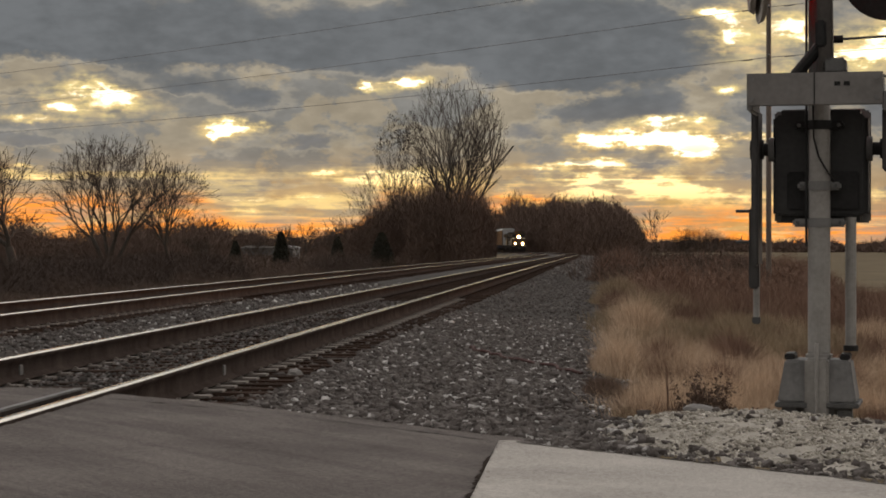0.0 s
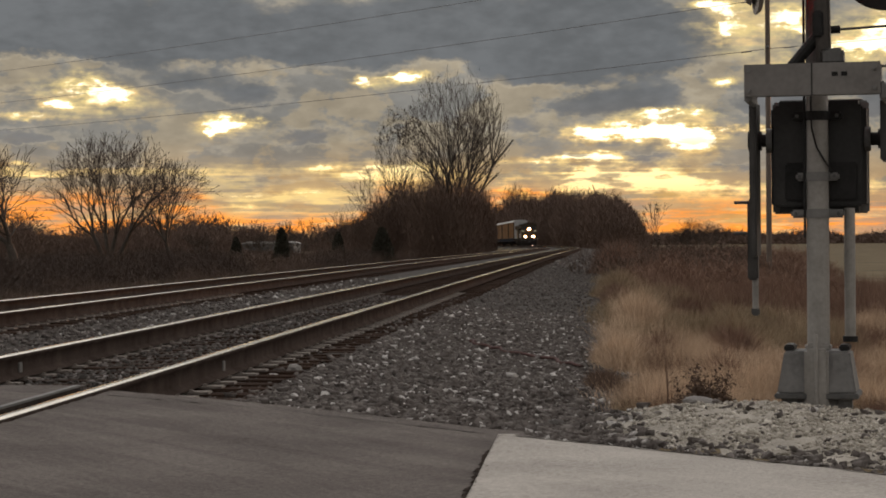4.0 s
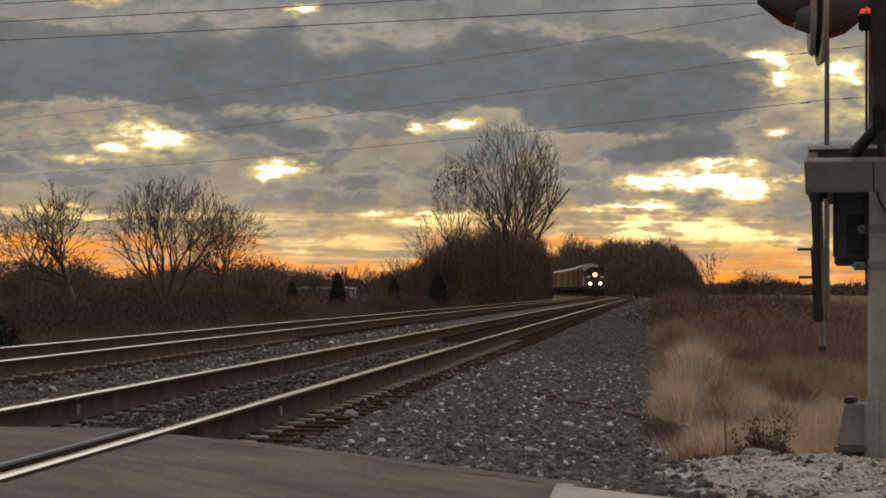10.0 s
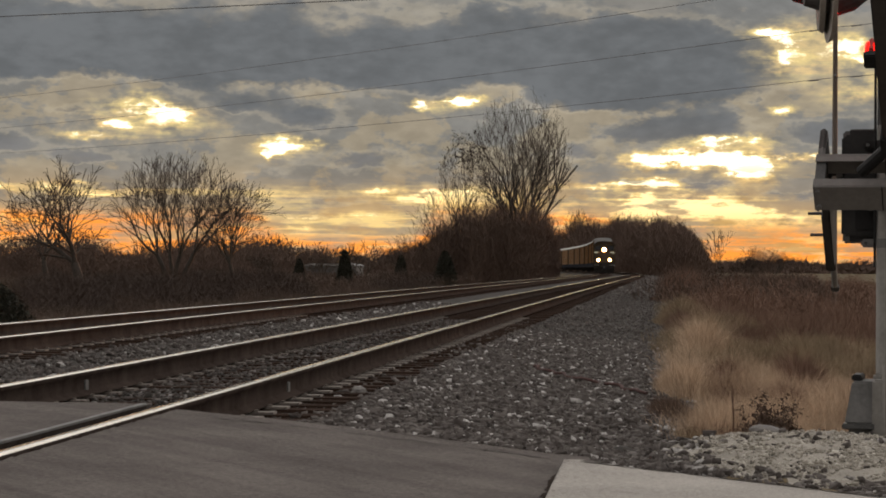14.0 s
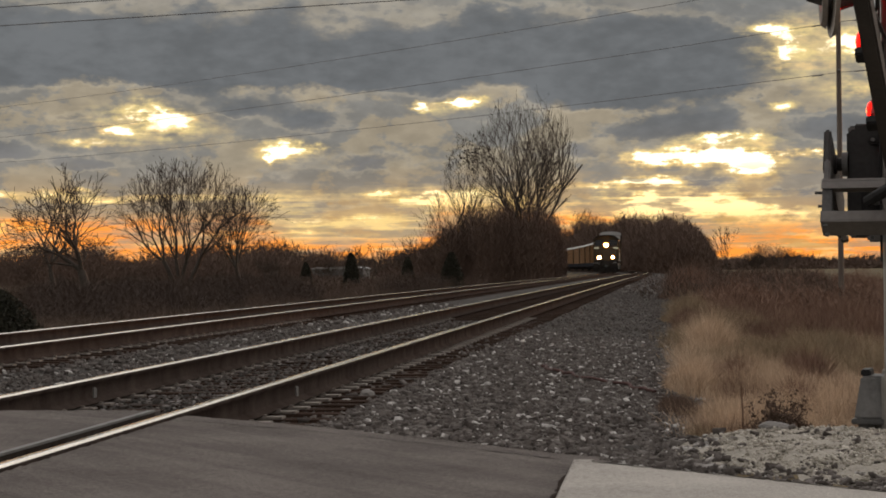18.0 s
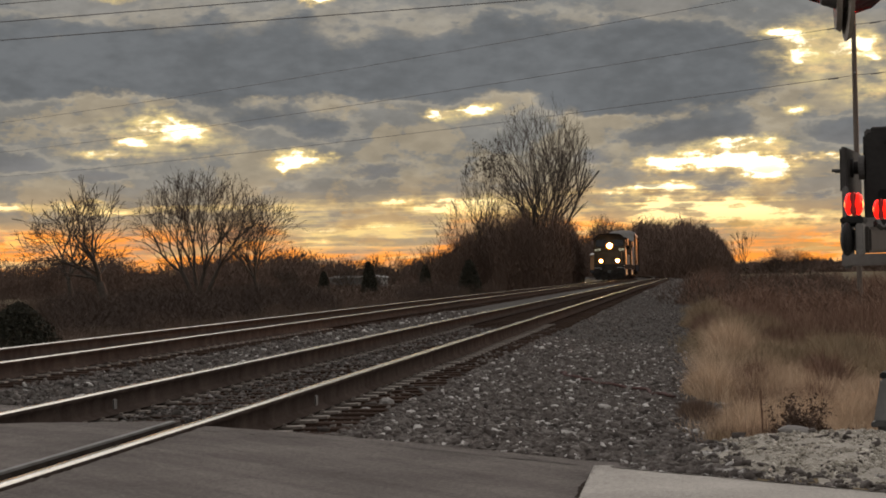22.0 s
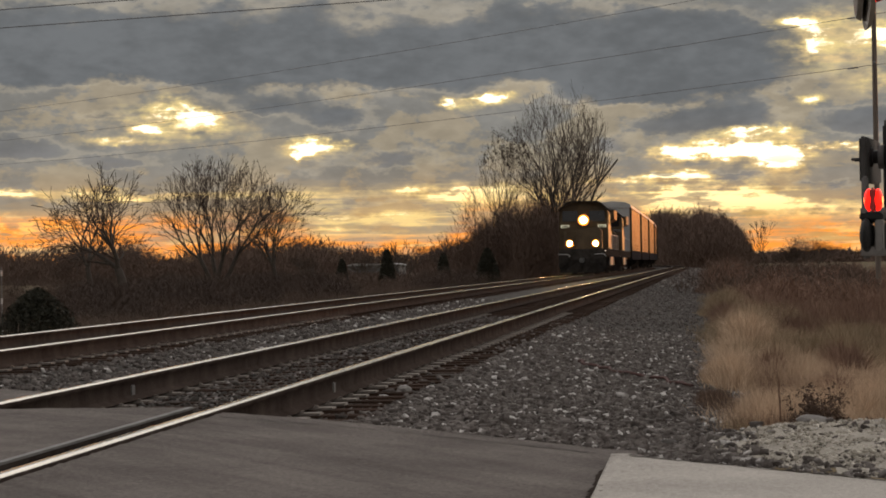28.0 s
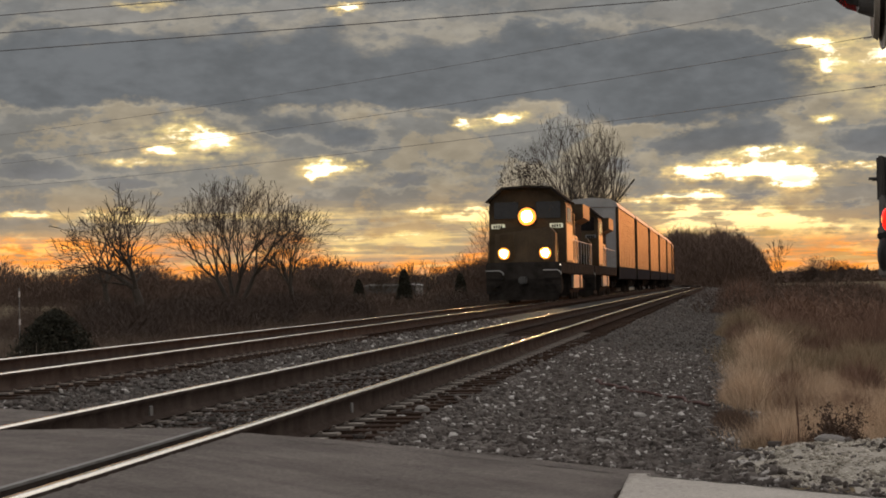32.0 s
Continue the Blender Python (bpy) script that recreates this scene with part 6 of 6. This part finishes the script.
    for i in range(9):
        part("hood_door", box(0.95, 0.965, 8.6 + i * 0.75, 9.25 + i * 0.75, 1.8, 3.4), LOCOLIT if i in (2, 3) else UNDER, hood)
    for s in (-1, 1):
        for i in range(9):
            y = 5.6 + i * 1.9
            part("stanchion", rod((s * 1.46, y, 1.62), (s * 1.46, y, 2.62), 0.016, None, 6), WHITE, l)
        part("handrail", rod((s * 1.46, 5.4, 2.62), (s * 1.46, 21.2, 2.62), 0.020, None, 8), WHITE, l, "pale handrail along the walkway")
    part("fuel_tank", box(-1.42, 1.42, 7.9, 14.0, 0.35, 1.15, 0.15), UNDER, l, "dark fuel tank slung between the trucks")
    # pale plates added to paint the light on the tank's side
    for y, long in ((8.0, 3.6), (12.9, 0.8)):
        part("tank_lit_side", box(1.36, 1.46, y, y + long, 0.55, 1.12, 0.02), GALV, l, "pale plate painted as the lit side of the fuel tank")
    # narrow uprights painted light, as if catching the sun
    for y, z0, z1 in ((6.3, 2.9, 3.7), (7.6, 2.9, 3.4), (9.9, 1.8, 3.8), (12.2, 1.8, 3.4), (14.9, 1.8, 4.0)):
        part("hood_post", box(0.98, 1.06, y, y + 0.14, z0, z1, 0.01), LOCOLIT, hood, "upright on the hood side, coloured as sunlit")
    for i in range(5):
        part("louvre", box(0.96, 1.0, 9.2, 11.9, 3.5 + i * 0.14, 3.55 + i * 0.14), DARKGREY, hood)
    part("air_pipe", rod((1.42, 6.0, 1.35), (1.42, 20.5, 1.35), 0.03, None, 8), GREYBOX, l, "grey air pipe along the frame")
    truck(l, 4.2, 0.53, 3.7, 3)
    truck(l, 18.0, 0.53, 3.7, 3)
    part("rear_coupler", box(-0.16, 0.16, 21.9, 22.5, 0.75, 1.05, 0.05), DARKGREY, l)
    return l


def auto_rack():
    c = thing("auto_rack_car", Matrix(), "tall enclosed rail car with ribbed sunlit sides", "rail car", "rail cars")
    L = 27.4
    body = part("body", box(-1.48, 1.48, 0.75, L - 0.75, 1.15, 5.35, 0.02), RACK, c, "tan enclosed car body")
    roof = prism([(-1.58, 5.33), (-1.5, 5.6), (-1.1, 5.82), (0, 5.9), (1.1, 5.82), (1.5, 5.6), (1.58, 5.33)], 0.6, L - 0.6)
    part("roof", roof, RACKROOF, c, "rounded galvanised roof")
    for s in (-1, 1):
        for i in range(11):
            y0 = 0.8 + i * 2.345
            pan = part("side_panel", box(min(s * 1.48, s * 1.50), max(s * 1.48, s * 1.50), y0, y0 + 2.2, 1.72, 5.25), RACK, body)
            part("post", box(min(s * 1.48, s * 1.56), max(s * 1.48, s * 1.515), y0 + 2.2, y0 + 2.345, 1.15, 5.33), RACK, body)
            if s > 0:
                for z in (2.05, 2.4, 2.75, 3.1, 3.45, 3.8, 4.15, 4.5, 4.85):
                    part("rib", box(1.50, 1.525, y0, y0 + 2.2, z, z + 0.07), RACK, pan)
        for y in (0.75, L - 1.0):
            part("corner_post", box(min(s * 1.44, s * 1.6), max(s * 1.44, s * 1.6), y, y + 0.25, 1.0, 5.4, 0.01), UNDER, c, "dark corner post of the car")
        # sill coloured dark for the shaded lower part of the side
        part("sill", box(min(s * 1.42, s * 1.58), max(s * 1.42, s * 1.58), 0.75, L - 0.75, 0.95, 1.72, 0.02), SILLSHADE, c, "lower side sill, its shade painted dark navy")
    for y in (0.70, L - 0.76):
        end = part("end_door", box(-1.42, 1.42, y, y + 0.06, 1.2, 5.3, 0.01), RACKROOF, c, "grey folding end door")
        for x in (-0.95, -0.48, 0.0, 0.48, 0.95):
            part("door_rib", box(x - 0.03, x + 0.03, y - 0.03, y + 0.09, 1.25, 5.25), RACKROOF, end)
    part("centre_sill", box(-0.35, 0.35, -0.2, L + 0.2, 0.75, 1.15, 0.03), UNDER, c)
    truck(c, 2.6, 0.45, 1.75, 2)
    truck(c, L - 2.6, 0.45, 1.75, 2)
    return c


LOCO = locomotive("dark locomotive with bright headlamps leading a freight train")
SECOND = locomotive("second dark locomotive coupled behind the first", False)
RACKS = [auto_rack()]
for i in range(9):
    RACKS.append(copy_thing(RACKS[0], Matrix()))


# ---- what moves ----
FRONT = 89.5     # the train's front at the last second, along the track
SPEED = 12.6     # metres a second


def on_track(s, length):
    """The pose of a car whose front is s metres along the far track."""
    y1 = s
    y2 = s + length
    a = Vector((FAR + float(bend(y1)), y1, float(climb(y1))))
    b = Vector((FAR + float(bend(y2)), y2, float(climb(y2))))
    turn = math.degrees(math.atan2(-(b.x - a.x), b.y - a.y))
    return pose(*a, math.degrees(math.atan2(b.z - a.z, b.y - a.y)), 0, turn)


def motions():
    cars, at = [], 0.0
    for ob, length in [(LOCO, 22.6), (SECOND, 22.6)] + [(c, 27.9) for c in RACKS]:
        cars.append((ob, at, length))
        at += length
    for ob, back, length in cars:
        walk(ob, [(t, on_track(FRONT + SPEED * (32 - t) - 0.42 * max(0, t - 22) + back, length)) for t in range(33)])
    hinge = MAST @ Matrix.Translation(PIVOT)
    falls = ((0, 0), (7.4, 0), (8, 7), (8.5, 16), (9, 20), (10, 24), (12, 32), (13, 39), (14, 46), (15.5, 54), (17, 61), (18, 65), (19, 69), (20, 73),
             (20.5, 78), (21, 83), (21.5, 88), (22, 90.5), (22.5, 91), (32, 91))
    walk(GATE, [(t, hinge @ pose(0, 0, 0, a, 0, 0)) for t, a in falls])
    walk(SKY, [(0, pose(0, 0, 0)), (16, pose(0, 0, 0, 0, 0, 0.31)), (32, pose(0, 0, 0, 0, 0, 0.62))])


motions()
